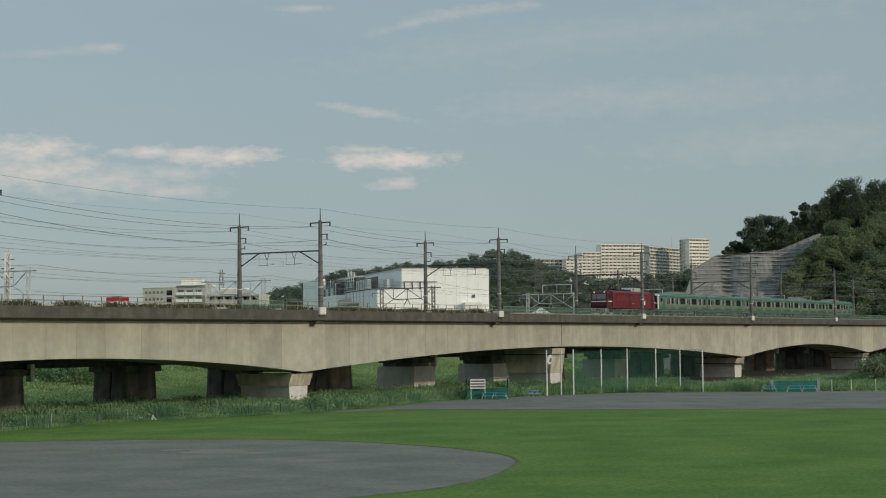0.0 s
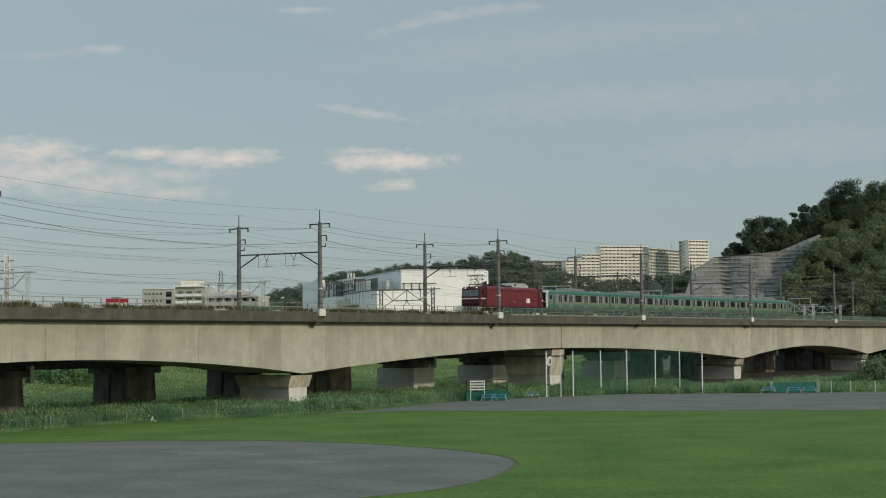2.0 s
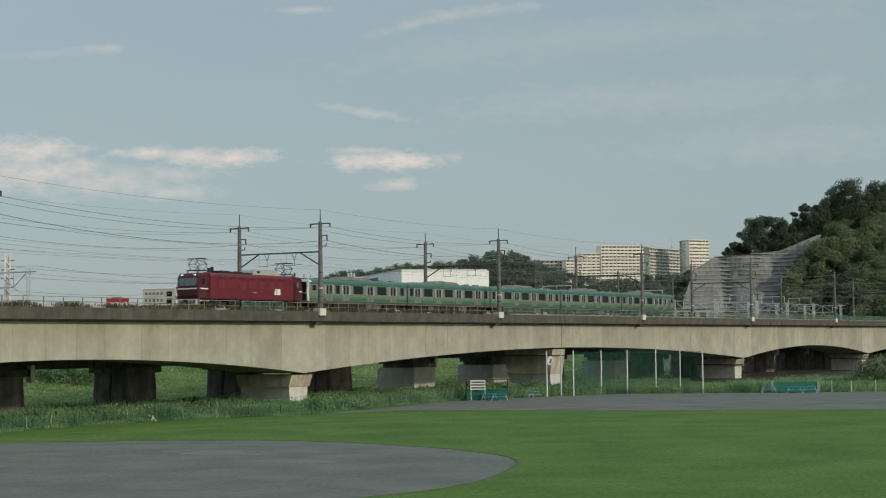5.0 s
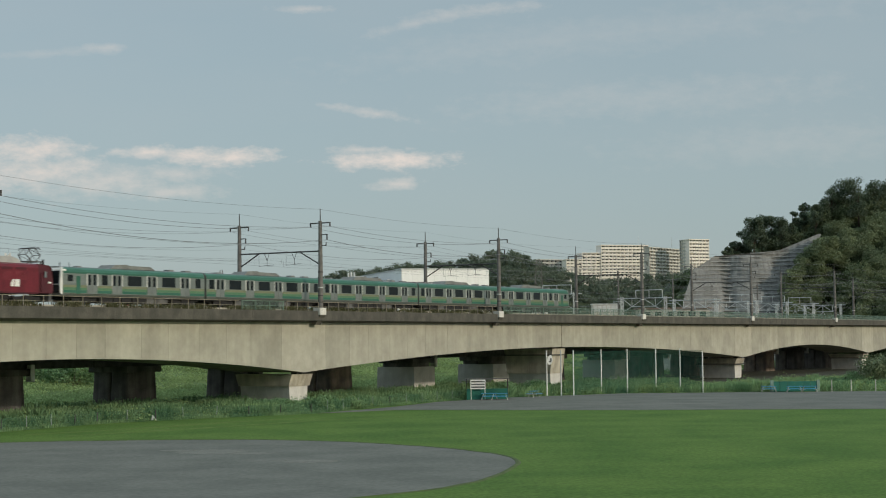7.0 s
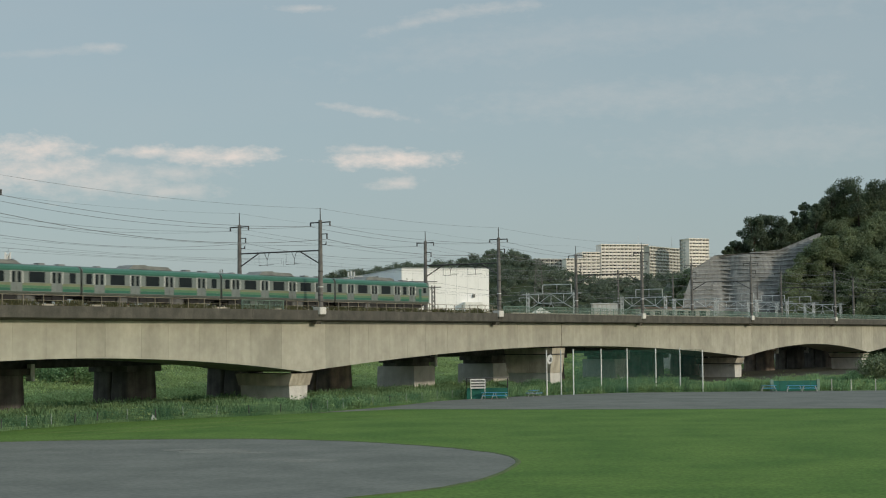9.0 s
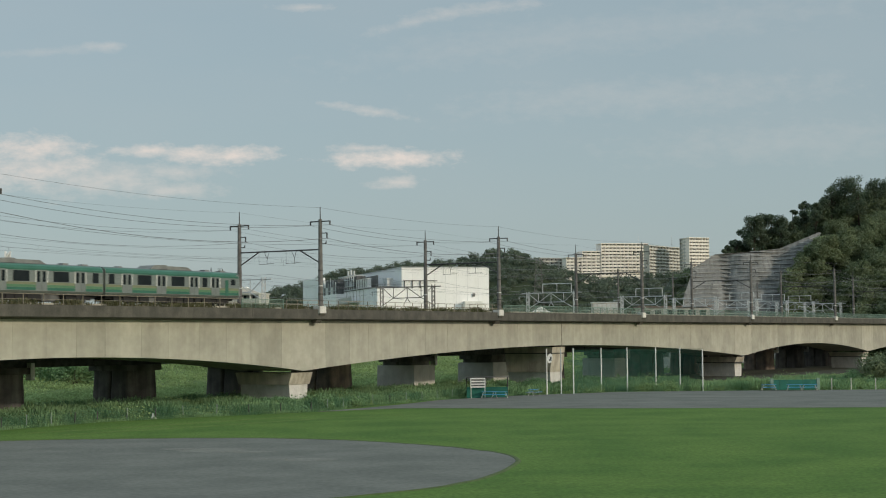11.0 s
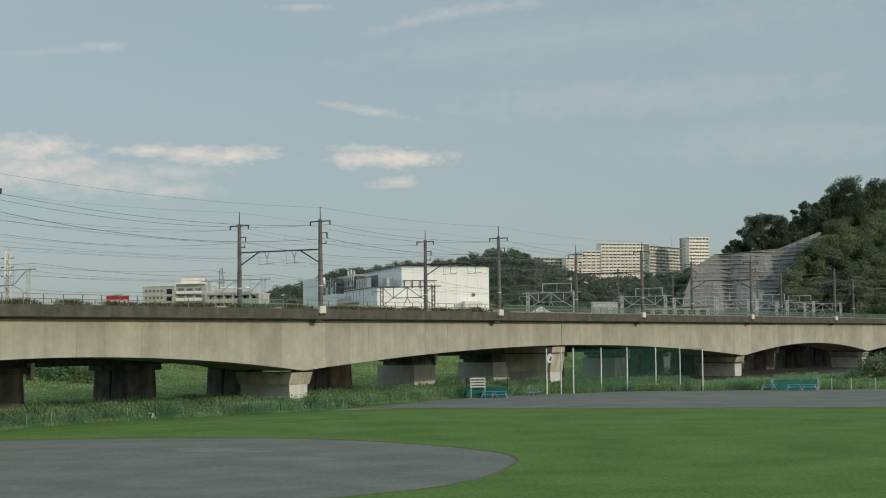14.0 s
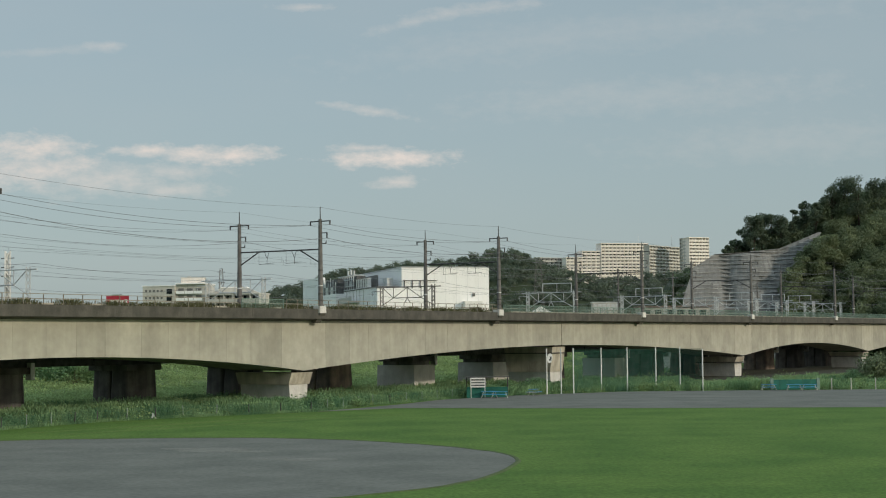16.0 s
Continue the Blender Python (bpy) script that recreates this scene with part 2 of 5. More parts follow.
NET = mat("green_net", (0.016, 0.09, 0.06), 0.8, (0.012, 0.066, 0.045), 0.8)

# the glint on the headlights is put in as a weak glow
LAMP_GLINT.node_tree.nodes["Principled BSDF"].inputs["Emission Color"].default_value = (1.0, 0.93, 0.8, 1)
LAMP_GLINT.node_tree.nodes["Principled BSDF"].inputs["Emission Strength"].default_value = 0.5


# ---- building blocks ----
def box(bm, x0, x1, y0, y1, z0, z1, bevel=0.0):
    ret = bmesh.ops.create_cube(bm, size=1.0)
    vs = ret["verts"]
    for v in vs:
        v.co = Vector(((x0 + x1) / 2 + v.co.x * (x1 - x0), (y0 + y1) / 2 + v.co.y * (y1 - y0), (z0 + z1) / 2 + v.co.z * (z1 - z0)))
    if bevel:
        es = list({e for v in vs for e in v.link_edges})
        bmesh.ops.bevel(bm, geom=es, offset=bevel, segments=2, affect="EDGES", profile=0.6)
    return bm


def boxes(*dims, bevel=0.0):
    bm = bmesh.new()
    for d in dims:
        box(bm, *d, bevel=bevel)
    return bm


def tube(bm, a, b, r0, r1=None, n=8):
    a, b = Vector(a), Vector(b)
    r1 = r0 if r1 is None else r1
    d = b - a
    q = d.to_track_quat("Z", "Y").to_matrix()
    va, vb = [], []
    for i in range(n):
        t = 2 * math.pi * i / n
        o = Vector((math.cos(t), math.sin(t), 0))
        va.append(bm.verts.new(a + q @ (o * r0)))
        vb.append(bm.verts.new(b + q @ (o * r1)))
    for i in range(n):
        bm.faces.new((va[i], va[(i + 1) % n], vb[(i + 1) % n], vb[i]))
    bm.faces.new(va[::-1])
    bm.faces.new(vb)
    return bm


def tubes(*dims, n=8):
    bm = bmesh.new()
    for d in dims:
        tube(bm, *d, n=n)
    return bm


def prism(poly, x0, x1, axis="x"):
    """A polygon given in two axes, pulled along the third."""
    bm = bmesh.new()
    put = {"x": lambda a, b, c: (c, a, b), "y": lambda a, b, c: (a, c, b), "z": lambda a, b, c: (a, b, c)}[axis]
    lo = [bm.verts.new(put(a, b, x0)) for a, b in poly]
    hi = [bm.verts.new(put(a, b, x1)) for a, b in poly]
    k = len(poly)
    for i in range(k):
        bm.faces.new((lo[i], lo[(i + 1) % k], hi[(i + 1) % k], hi[i]))
    bm.faces.new(lo[::-1])
    bm.faces.new(hi)
    bmesh.ops.recalc_face_normals(bm, faces=bm.faces)
    return bm


def mesh_of(name, bm, material, smooth=False):
    me = bpy.data.meshes.new(name)
    bm.to_mesh(me)
    bm.free()
    me.materials.append(material)
    if smooth:
        me.polygons.foreach_set("use_smooth", [True] * len(me.polygons))
    return me


def part(name, bm, material, parent, label="", at=None, smooth=False):
    """One mesh object under a thing or a part. bm may be a mesh that is shared."""
    me = bm if isinstance(bm, bpy.types.Mesh) else mesh_of(name, bm, material, smooth)
    ob = new(name, me)
    ob.parent = parent
    if at is not None:
        ob.matrix_basis = at
    return tagged(ob, label)


def thing(name, m, label, category, group="", kind=""):
    ob = new(name)
    ob.empty_display_size = 0.5
    ob.matrix_basis = m
    return tagged(ob, label, category, group, kind)


def solid(name, bm, material, m, label, category, group="", kind="", smooth=False):
    ob = new(name, bm if isinstance(bm, bpy.types.Mesh) else mesh_of(name, bm, material, smooth))
    ob.matrix_basis = m
    return tagged(ob, label, category, group, kind)


def move(x, y, z):
    return Matrix.Translation((x, y, z))


# the railway's own axes: s along the track (away to the right), w across it (away), z up
TX, TY = 0.52580, 0.85061
BR = Matrix(((TX, -TY, 0, TX * 140.678 - TY * 103.978), (TY, TX, 0, TY * 140.678 + TX * 103.978), (0, 0, 1, 0), (0, 0, 0, 1)))


def rail_at(s, w, z):
    return BR @ move(s, w, z)


def track(s, w):
    v = BR @ Vector((s, w, 0))
    return v.x, v.y


RAIL_Z, DECK_Z, FASCIA_B = 10.70, 10.55, 9.40

# ---- ground ----
def far_bank(x, y):
    """The grassed bank across the flat, well behind both bridges."""
    k = max(0.0, min(1.0, (-TY * x + TX * y - 103.978 - 42) / 60))
    return 5.2 * k * k * (3 - 2 * k)


def ground():
    xs = sorted(set([-4500, -3000, -1800, -1000, -600, -400, -260] + list(range(-180, 181, 12)) + [260, 400, 600, 1000, 1800, 3000, 4500]))
    ys = sorted(set([-4500, -2500, -1000, -300, -100, -30, -8, 8, 20, 34, 48] + list(range(60, 260, 10)) + [270, 285, 300, 315, 330, 345, 400, 600, 1000, 2000, 3200, 4800]))
    bm = bmesh.new()
    grid = {}
    for i, x in enumerate(xs):
        for j, y in enumerate(ys):
            z = 5.6 if -8 <= y <= 8 else 0.0
            if 8 < y < 48:
                z = 5.6 * (1 - (y - 8) / 40)
            if y > 60:
                z = far_bank(x, y)
            if y < -8:
                z = 5.6 if y > -40 else 0
            grid[i, j] = bm.verts.new((x, y, z))
    for i in range(len(xs) - 1):
        for j in range(len(ys) - 1):
            bm.faces.new((grid[i, j], grid[i + 1, j], grid[i + 1, j + 1], grid[i, j + 1]))
    return solid("ground", bm, EARTH, Matrix(), "rough green river flat and grassed levee", "ground", kind="structure")


def flat(name, pts, z, material, label):
    bm = bmesh.new()
    top = [bm.verts.new((x, y, z)) for x, y in pts]
    bm.faces.new(top)
    ret = bmesh.ops.extrude_face_region(bm, geom=list(bm.faces))
    for v in ret["geom"]:
        if isinstance(v, bmesh.types.BMVert):
            v.co.z = z - 0.3
    bmesh.ops.triangulate(bm, faces=[f for f in bm.faces if len(f.verts) > 4])
    bmesh.ops.recalc_face_normals(bm, faces=bm.faces)
    return solid(name, bm, material, Matrix(), label, "sports ground", kind="structure")


ground()
# the near rim of the lawn follows the fence
lawn_rim = [(-60, 108), (-41.6, 127.6), (-36.3, 133.4), (-30.8, 144.8), (-24.3, 151.6), (-13.0, 160.6), (-7.4, 175.6), (-1.5, 187), (6, 186), (60, 168), (150, 150), (150, 40), (-150, 40), (-150, 60)]
flat("lawn", lawn_rim, 0.06, GRASS, "mown green lawn of a riverside sports field")
rng = random.Random(5)
rim = []
for i in range(96):
    t = 2 * math.pi * i / 96
    r = 26.4 + 0.25 * math.sin(7 * t) + rng.uniform(-0.12, 0.12)
    rim.append((-22.3 + r * math.cos(t) * (1.12 if math.cos(t) < 0 else 1), 93.3 + r * math.sin(t)))
flat("infield", rim, 0.075, DIRT, "grey bare dirt infield with pale worn patches")
def turf_lip():
    bm = bmesh.new()
    k = len(rim)
    rings = []
    for x, y in rim:
        d = Vector((x + 22.3, y - 93.3, 0)).normalized()
        rings.append([bm.verts.new((x + d.x * o, y + d.y * o, z)) for o, z in ((-0.12, 0.05), (-0.06, 0.1), (0.1, 0.11), (0.25, 0.05))])
    for i in range(k):
        for j in range(3):
            bm.faces.new((rings[i][j], rings[(i + 1) % k][j], rings[(i + 1) % k][j + 1], rings[i][j + 1]))
    bmesh.ops.recalc_face_normals(bm, faces=bm.faces)
    return solid("turf_edge", bm, TURF, Matrix(), "dark cut turf edge round the infield", "turf", kind="structure")


turf_lip()
rg = random.Random(9)
for cx, cy, rx, ry in ((-15.2, 106.0, 2.5, 2.4), (-12.4, 104.2, 1.5, 0.9), (-8.1, 96.8, 1.7, 1.3), (-10.6, 97.6, 1.2, 0.6), (-17.8, 107.6, 1.3, 0.8)):
    pts = []
    for i in range(44):
        t = 2 * math.pi * i / 44
        k = rg.uniform(0.72, 1.12)
        pts.append((cx + rx * k * math.cos(t), cy + ry * k * math.sin(t)))
    flat("worn_patch", pts, 0.079, DIRT_P, "pale worn patch in the dirt infield")
for pts in ([(14, 176), (22, 174), (30, 173.4), (29, 175), (21, 176.2)], [(25, 190), (38, 187), (40, 188.5), (30, 191)]):
    flat("worn_patch", pts, 0.094, DIRT_P, "pale worn patch in the dirt strip")
flat("dry_strip", [(-33.5, 128.8), (-27, 135.6), (-19, 146.6), (-12.5, 153.5), (-11.8, 153.0), (-18.2, 145.8), (-26.2, 134.8), (-33, 128)], 0.066, DRY, "pale dry strip worn in the lawn")
flat("dry_strip", [(-30, 126.2), (-20, 137), (-12, 147), (-4, 153), (-3.6, 152.4), (-11.5, 146.2), (-19.4, 136.2), (-29.4, 125.6)], 0.066, DRY, "pale dry strip worn in the lawn")
flat("outfield_track", [(-12.6, 161.2), (-5.2, 166.9), (-2.2, 166.8), (6.5, 164.1), (17.7, 161.5), (43.1, 157.9), (120, 146), (120, 200), (54, 208.3), (37, 209.5), (23, 209.5), (8, 199), (-0.6, 188), (-4.8, 176.5), (-8.0, 169.5)],
     0.09, DIRT, "grey dirt strip at the far side of the field")


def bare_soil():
    """Dark brown ground where nothing grows, beneath the decks and out beside them."""
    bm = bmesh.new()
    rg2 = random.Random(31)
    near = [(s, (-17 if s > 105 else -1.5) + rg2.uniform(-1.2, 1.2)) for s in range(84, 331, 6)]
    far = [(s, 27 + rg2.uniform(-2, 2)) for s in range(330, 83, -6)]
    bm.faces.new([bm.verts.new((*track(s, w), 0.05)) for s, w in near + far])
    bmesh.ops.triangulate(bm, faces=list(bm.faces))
    return solid("bare_soil", bm, BARE, Matrix(), "dark bare soil beneath the bridges", "ground", kind="structure")


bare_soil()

# ---- the railway bridge ----
PIERS = (-276.0, -203.0, -71.0, 0.6, 130.5, 203.5, 335.0)


def soffit(s):
    """Height of the haunched girder's underside."""
    spans = [(-339, -276, 5.95, 3.85, "l"), (-276, -203, 5.85, 3.88, "m"), (-203, -131, 5.95, 3.85, "l"), (-131, -71, 5.95, 3.85, "r"), (-71, 0.6, 5.85, 3.88, "m"), (0.6, 61, 6.1, 3.88, "l"), (61, 130.5, 6.1, 3.68, "r"), (130.5, 203.5, 5.62, 3.6, "m"), (203.5, 266, 5.9, 3.55, "l"), (266, 335, 5.9, 3.55, "r")]
    for a, b, top, low, how in spans:
        if a <= s <= b:
            if how == "m":
                k = (s - (a + b) / 2) / ((b - a) / 2)
            elif how == "l":
                k = (b - s) / (b - a)
            else:
                k = (s - a) / (b - a)
            return top - (top - low) * (abs(k) ** 1.9)
    return 5.9


def bridge():
    br = thing("railway_bridge", BR, "double-track concrete railway bridge with haunched box girders", "bridge", kind="structure")
    edges = [-339.0]
    rng = random.Random(11)
    stops = [-280, -272, -207, -199, -131, -75, -67.2, -3.4, 4.6, 61, 126.5, 134.5, 199.5, 207.5, 266, 335]
    while edges[-1] < 334:
        nxt = edges[-1] + rng.uniform(3.6, 5.2)
        ahead = [x for x in stops if x > edges[-1] + 0.1][0]
        edges.append(ahead if ahead - nxt < 2.4 or edges[-1] in (-280, -207, -75, -3.4, 126.5, 199.5) else nxt)
    for a, b in zip(edges, edges[1:]):
        gap = 0.16 if round(a) in (-131, 61, 266) else 0.008
        x0, x1 = a + gap, b - 0.008
        k = 4
        pr = []
        for i in range(k + 1):
            s = x0 + (x1 - x0) * i / k
            pr.append((s, soffit(s)))
        bm = prism([(x0, FASCIA_B + 0.25)] + pr + [(x1, FASCIA_B + 0.25)], 1.25, 10.15, "y")
        table = any(abs((a + b) / 2 - s) < 2.5 for s in PIERS)
        part("girder_segment", bm, CONC_T if table else CONC, br)
    for a in range(-330, 334, 20):
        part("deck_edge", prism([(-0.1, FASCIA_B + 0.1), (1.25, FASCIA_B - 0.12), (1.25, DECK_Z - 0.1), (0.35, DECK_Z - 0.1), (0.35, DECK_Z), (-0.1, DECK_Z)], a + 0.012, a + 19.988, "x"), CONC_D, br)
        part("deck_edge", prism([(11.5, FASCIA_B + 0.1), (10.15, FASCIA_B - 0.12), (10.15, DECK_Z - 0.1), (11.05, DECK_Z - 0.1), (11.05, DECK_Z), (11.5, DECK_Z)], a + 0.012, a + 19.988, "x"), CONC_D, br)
    for s in (61.0, 266.0):
        part("joint_strip", boxes((s + 0.01, s + 0.15, 1.3, 10.1, soffit(s) - 0.05, FASCIA_B + 0.2)), RUST, br, "rusty expansion joint strip")
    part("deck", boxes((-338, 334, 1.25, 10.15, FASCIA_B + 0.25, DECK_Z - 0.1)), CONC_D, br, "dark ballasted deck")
    part("ballast", prism([(2.1, DECK_Z - 0.1), (2.7, DECK_Z + 0.05), (8.5, DECK_Z + 0.05), (9.1, DECK_Z - 0.1)], -338, 334, "x"), BALLAST, br, "brown-grey ballast bed")
    for a in range(-330, 330, 12):
        part("cable_trough", boxes((a, a + 11.9, 1.3, 1.75, DECK_Z - 0.1, DECK_Z + 0.2)), CONC_P, br)
    for w in (3.7, 7.5):
        for g in (-0.53, 0.53):
            part("rail", boxes((-338, 334, w + g - 0.035, w + g + 0.035, DECK_Z - 0.1, RAIL_Z)), STEEL, br)
    for s, c in ((-276, 0), (-203, 0), (-131, 1), (-71, 0), (1.0, 0), (61.2, 1), (130.5, 0), (204, 0), (266, 1), (335, 0)):
        top = soffit(s) - 0.22
        t0, t1 = (1.9, 1.45)
        pier = part("pier", prism([(s - t1, -0.5), (s + t1, -0.5), (s + t1 + 0.22, 2.4), (s - t1 - 0.22, 2.4)], 2.35, 9.05, "y"), CONC_W, br, "pale tapering concrete pier")
        part("pier_head", prism([(2.25, 2.4), (9.15, 2.4), (9.6, top), (1.8, top)], s - t0, s + t0, "x"), CONC_P, pier)
        if s > 50:
            # dark strip: a ledge pipe; at s = 61 drawn-in shade under the head
            zl = top - 0.95 if c else 2.42
            part("ledge", boxes((s - t0 - 0.3, s + t0 + 0.1, 1.75, 9.5, zl, zl + 0.15)), STEEL, pier, "dark strip across the pier, part ledge pipe and part drawn-in shade")
        if s > 100:
            part("ladder_frame", tubes(((s + t0 + 0.1, 2.3, top + 0.05), (s + t0 + 0.75, 2.3, top + 0.05), 0.05), ((s + t0 + 0.75, 2.3, top + 0.05), (s + t0 + 0.6, 2.3, top - 1.1), 0.05), ((s + t0 + 0.6, 2.3, top - 1.1), (s + t0, 2.3, top - 1.1), 0.05), n=5), GALV, pier, "pale ladder frame")
        for wb in (2.6, 8.6):
            part("bearing", boxes((s - 0.5, s + 0.5, wb - 0.4, wb + 0.4, top, top + 0.3)), STEEL, pier)
    return br


bridge_ob = bridge()
POLES = (-45.3, 2.0, 41.3, 85.5, 131.5, 178.0, 226.0)


def portal(s):
    """Two concrete masts and the beam between them that carries the wires."""
    p = thing("catenary_portal", rail_at(s, 0, DECK_Z), "concrete mast pair with dark steel catenary beam on the bridge", "catenary mast", "masts on the bridge")
    for w in (0.0, 11.3):
        mast = part("mast", tubes(((0, w, 0.0), (0, w, 9.85), 0.28, 0.2), n=12), POLE, p)
        part("mast_top", tubes(((0, w, 9.85), (0, w, 11.2), 0.06, 0.045), n=6), STEEL, mast, "thin steel top rod")
        part("crossarm", prism([(w - 1.36, 9.2), (w - 1.36, 9.68), (w + 1.36, 9.68), (w + 1.36, 9.2), (w + 1.26, 9.2), (w + 1.26, 9.56), (w - 1.26, 9.56), (w - 1.26, 9.2)], -0.07, 0.07, "x"), STEEL, mast)
        part("side_arm", prism([(w, 8.38), (w - 0.95, 8.38), (w - 0.95, 7.75), (w - 0.85, 7.75), (w - 0.85, 8.28), (w, 8.28)], -0.06, 0.06, "x"), STEEL, mast)
        part("side_arm", prism([(w, 7.2), (w - 0.7, 7.2), (w - 0.8, 7.5), (w - 0.8, 7.1), (w, 7.1)], -0.05, 0.05, "x"), STEEL, mast)
        for zb in (0.9, 1.6, 2.5, 4.2):
            part("band", tubes(((0, w, zb), (0, w, zb + 0.12), 0.295), n=12), GALV if zb == 2.5 else STEEL, mast)
        if w == 0:
            part("mast_base", boxes((-0.6, 0.6, -0.34, 0.6, -0.45, 0.34), bevel=0.06), CONC_W, mast, "pale concrete mast footing block")
            part("bracket", prism([(-0.3, -0.45), (0.9, -0.45), (0.9, -1.5), (0.4, -1.5)], -0.5, 0.5, "x"), CONC_D, mast)
        else:
            part("mast_base", boxes((-0.45, 0.45, w - 0.4, w + 0.4, -0.3, 0.3), bevel=0.05), CONC_W, mast)
    part("beam", tubes(((0, 0.2, 6.55), (0, 11.1, 6.58), 0.08), n=8), STEEL, p)
    part("brace", tubes(((0, 0.2, 5.15), (0, 2.9, 6.6), 0.075), n=6), STEEL, p)
    part("brace", tubes(((0, 11.1, 5.15), (0, 8.4, 6.6), 0.075), n=6), STEEL, p)
    for w in (3.7, 7.5):
        part("wire_hanger", tubes(((0, w - 0.45, 6.55), (0, w - 0.15, 5.75), 0.03), ((0, w + 0.25, 6.55), (0, w - 0.15, 5.75), 0.03), ((0, w - 0.15, 5.8), (0, w - 0.15, 5.1), 0.025), ((0, w - 1.1, 5.25), (0, w + 1.0, 5.15), 0.022), ((0, w + 1.0, 5.15), (0, w + 1.0, 6.55), 0.018), n=5), STEEL, p)
    return p


first_portal = portal(POLES[0])
for s in POLES[1:]:
    copy_thing(first_portal, rail_at(s, 0, DECK_Z))


# ---- the train ----
def shell(prof, x0, x1):
    return prism(prof, x0, x1, "x")


def bogie(parent, x, z=0.0):
    b = part("bogie", boxes((x - 1.6, x + 1.6, -1.22, -1.0, 0.38, 0.72), (x - 1.6, x + 1.6, 1.0, 1.22, 0.38, 0.72), (x - 0.3, x + 0.3, -1.0, 1.0, 0.4, 0.8), (x - 0.35, x + 0.35, -1.3, -1.0, 0.3, 0.85), (x - 0.35, x + 0.35, 1.0, 1.3, 0.3, 0.85)), UNDER, parent)
    for dx in (-1.05, 1.05):
        for g in (-0.6, 0.6):
            part("wheel", tubes(((x + dx, g - 0.07, 0.43), (x + dx, g + 0.07, 0.43), 0.43), n=20), STEEL, b)


def pantograph(parent, x, z):
    k = []
    knee, head = z + 0.82, z + 1.42
    for y in (-0.5, 0.5):
        for d in (-1, 1):
            k += [((x + d * 0.3, y * 1.2, z + 0.22), (x + d * 0.88, y, knee), 0.045), ((x + d * 0.88, y, knee), (x + d * 0.22, y * 0.8, head), 0.035)]
    for d in (-1, 1):
        k += [((x + d * 0.88, -0.5, knee), (x + d * 0.88, 0.5, knee), 0.035), ((x + d * 0.3, -0.6, z + 0.22), (x + d * 0.88, 0.5, knee), 0.025), ((x + d * 0.88, -0.5, knee), (x + d * 0.22, 0.4, head), 0.025),
              ((x + d * 0.22, -0.95, head), (x + d * 0.22, 0.95, head), 0.05), ((x + d * 0.22, -0.95, head), (x + d * 0.22, -1.15, head - 0.18), 0.035), ((x + d * 0.22, 0.95, head), (x + d * 0.22, 1.15, head - 0.18), 0.035),
              ((x + d * 0.85, -0.65, z + 0.2), (x + d * 0.85, 0.65, z + 0.2), 0.045), ((x - 0.85, d * 0.65, z + 0.2), (x + 0.85, d * 0.65, z + 0.2), 0.05)]
    for dx in (-0.8, 0.8):
        for y in (-0.62, 0.62):
            k.append(((x + dx, y, z - 0.1), (x + dx, y, z + 0.2), 0.08))
    part("pantograph", tubes(*k, n=6), STEEL, parent)


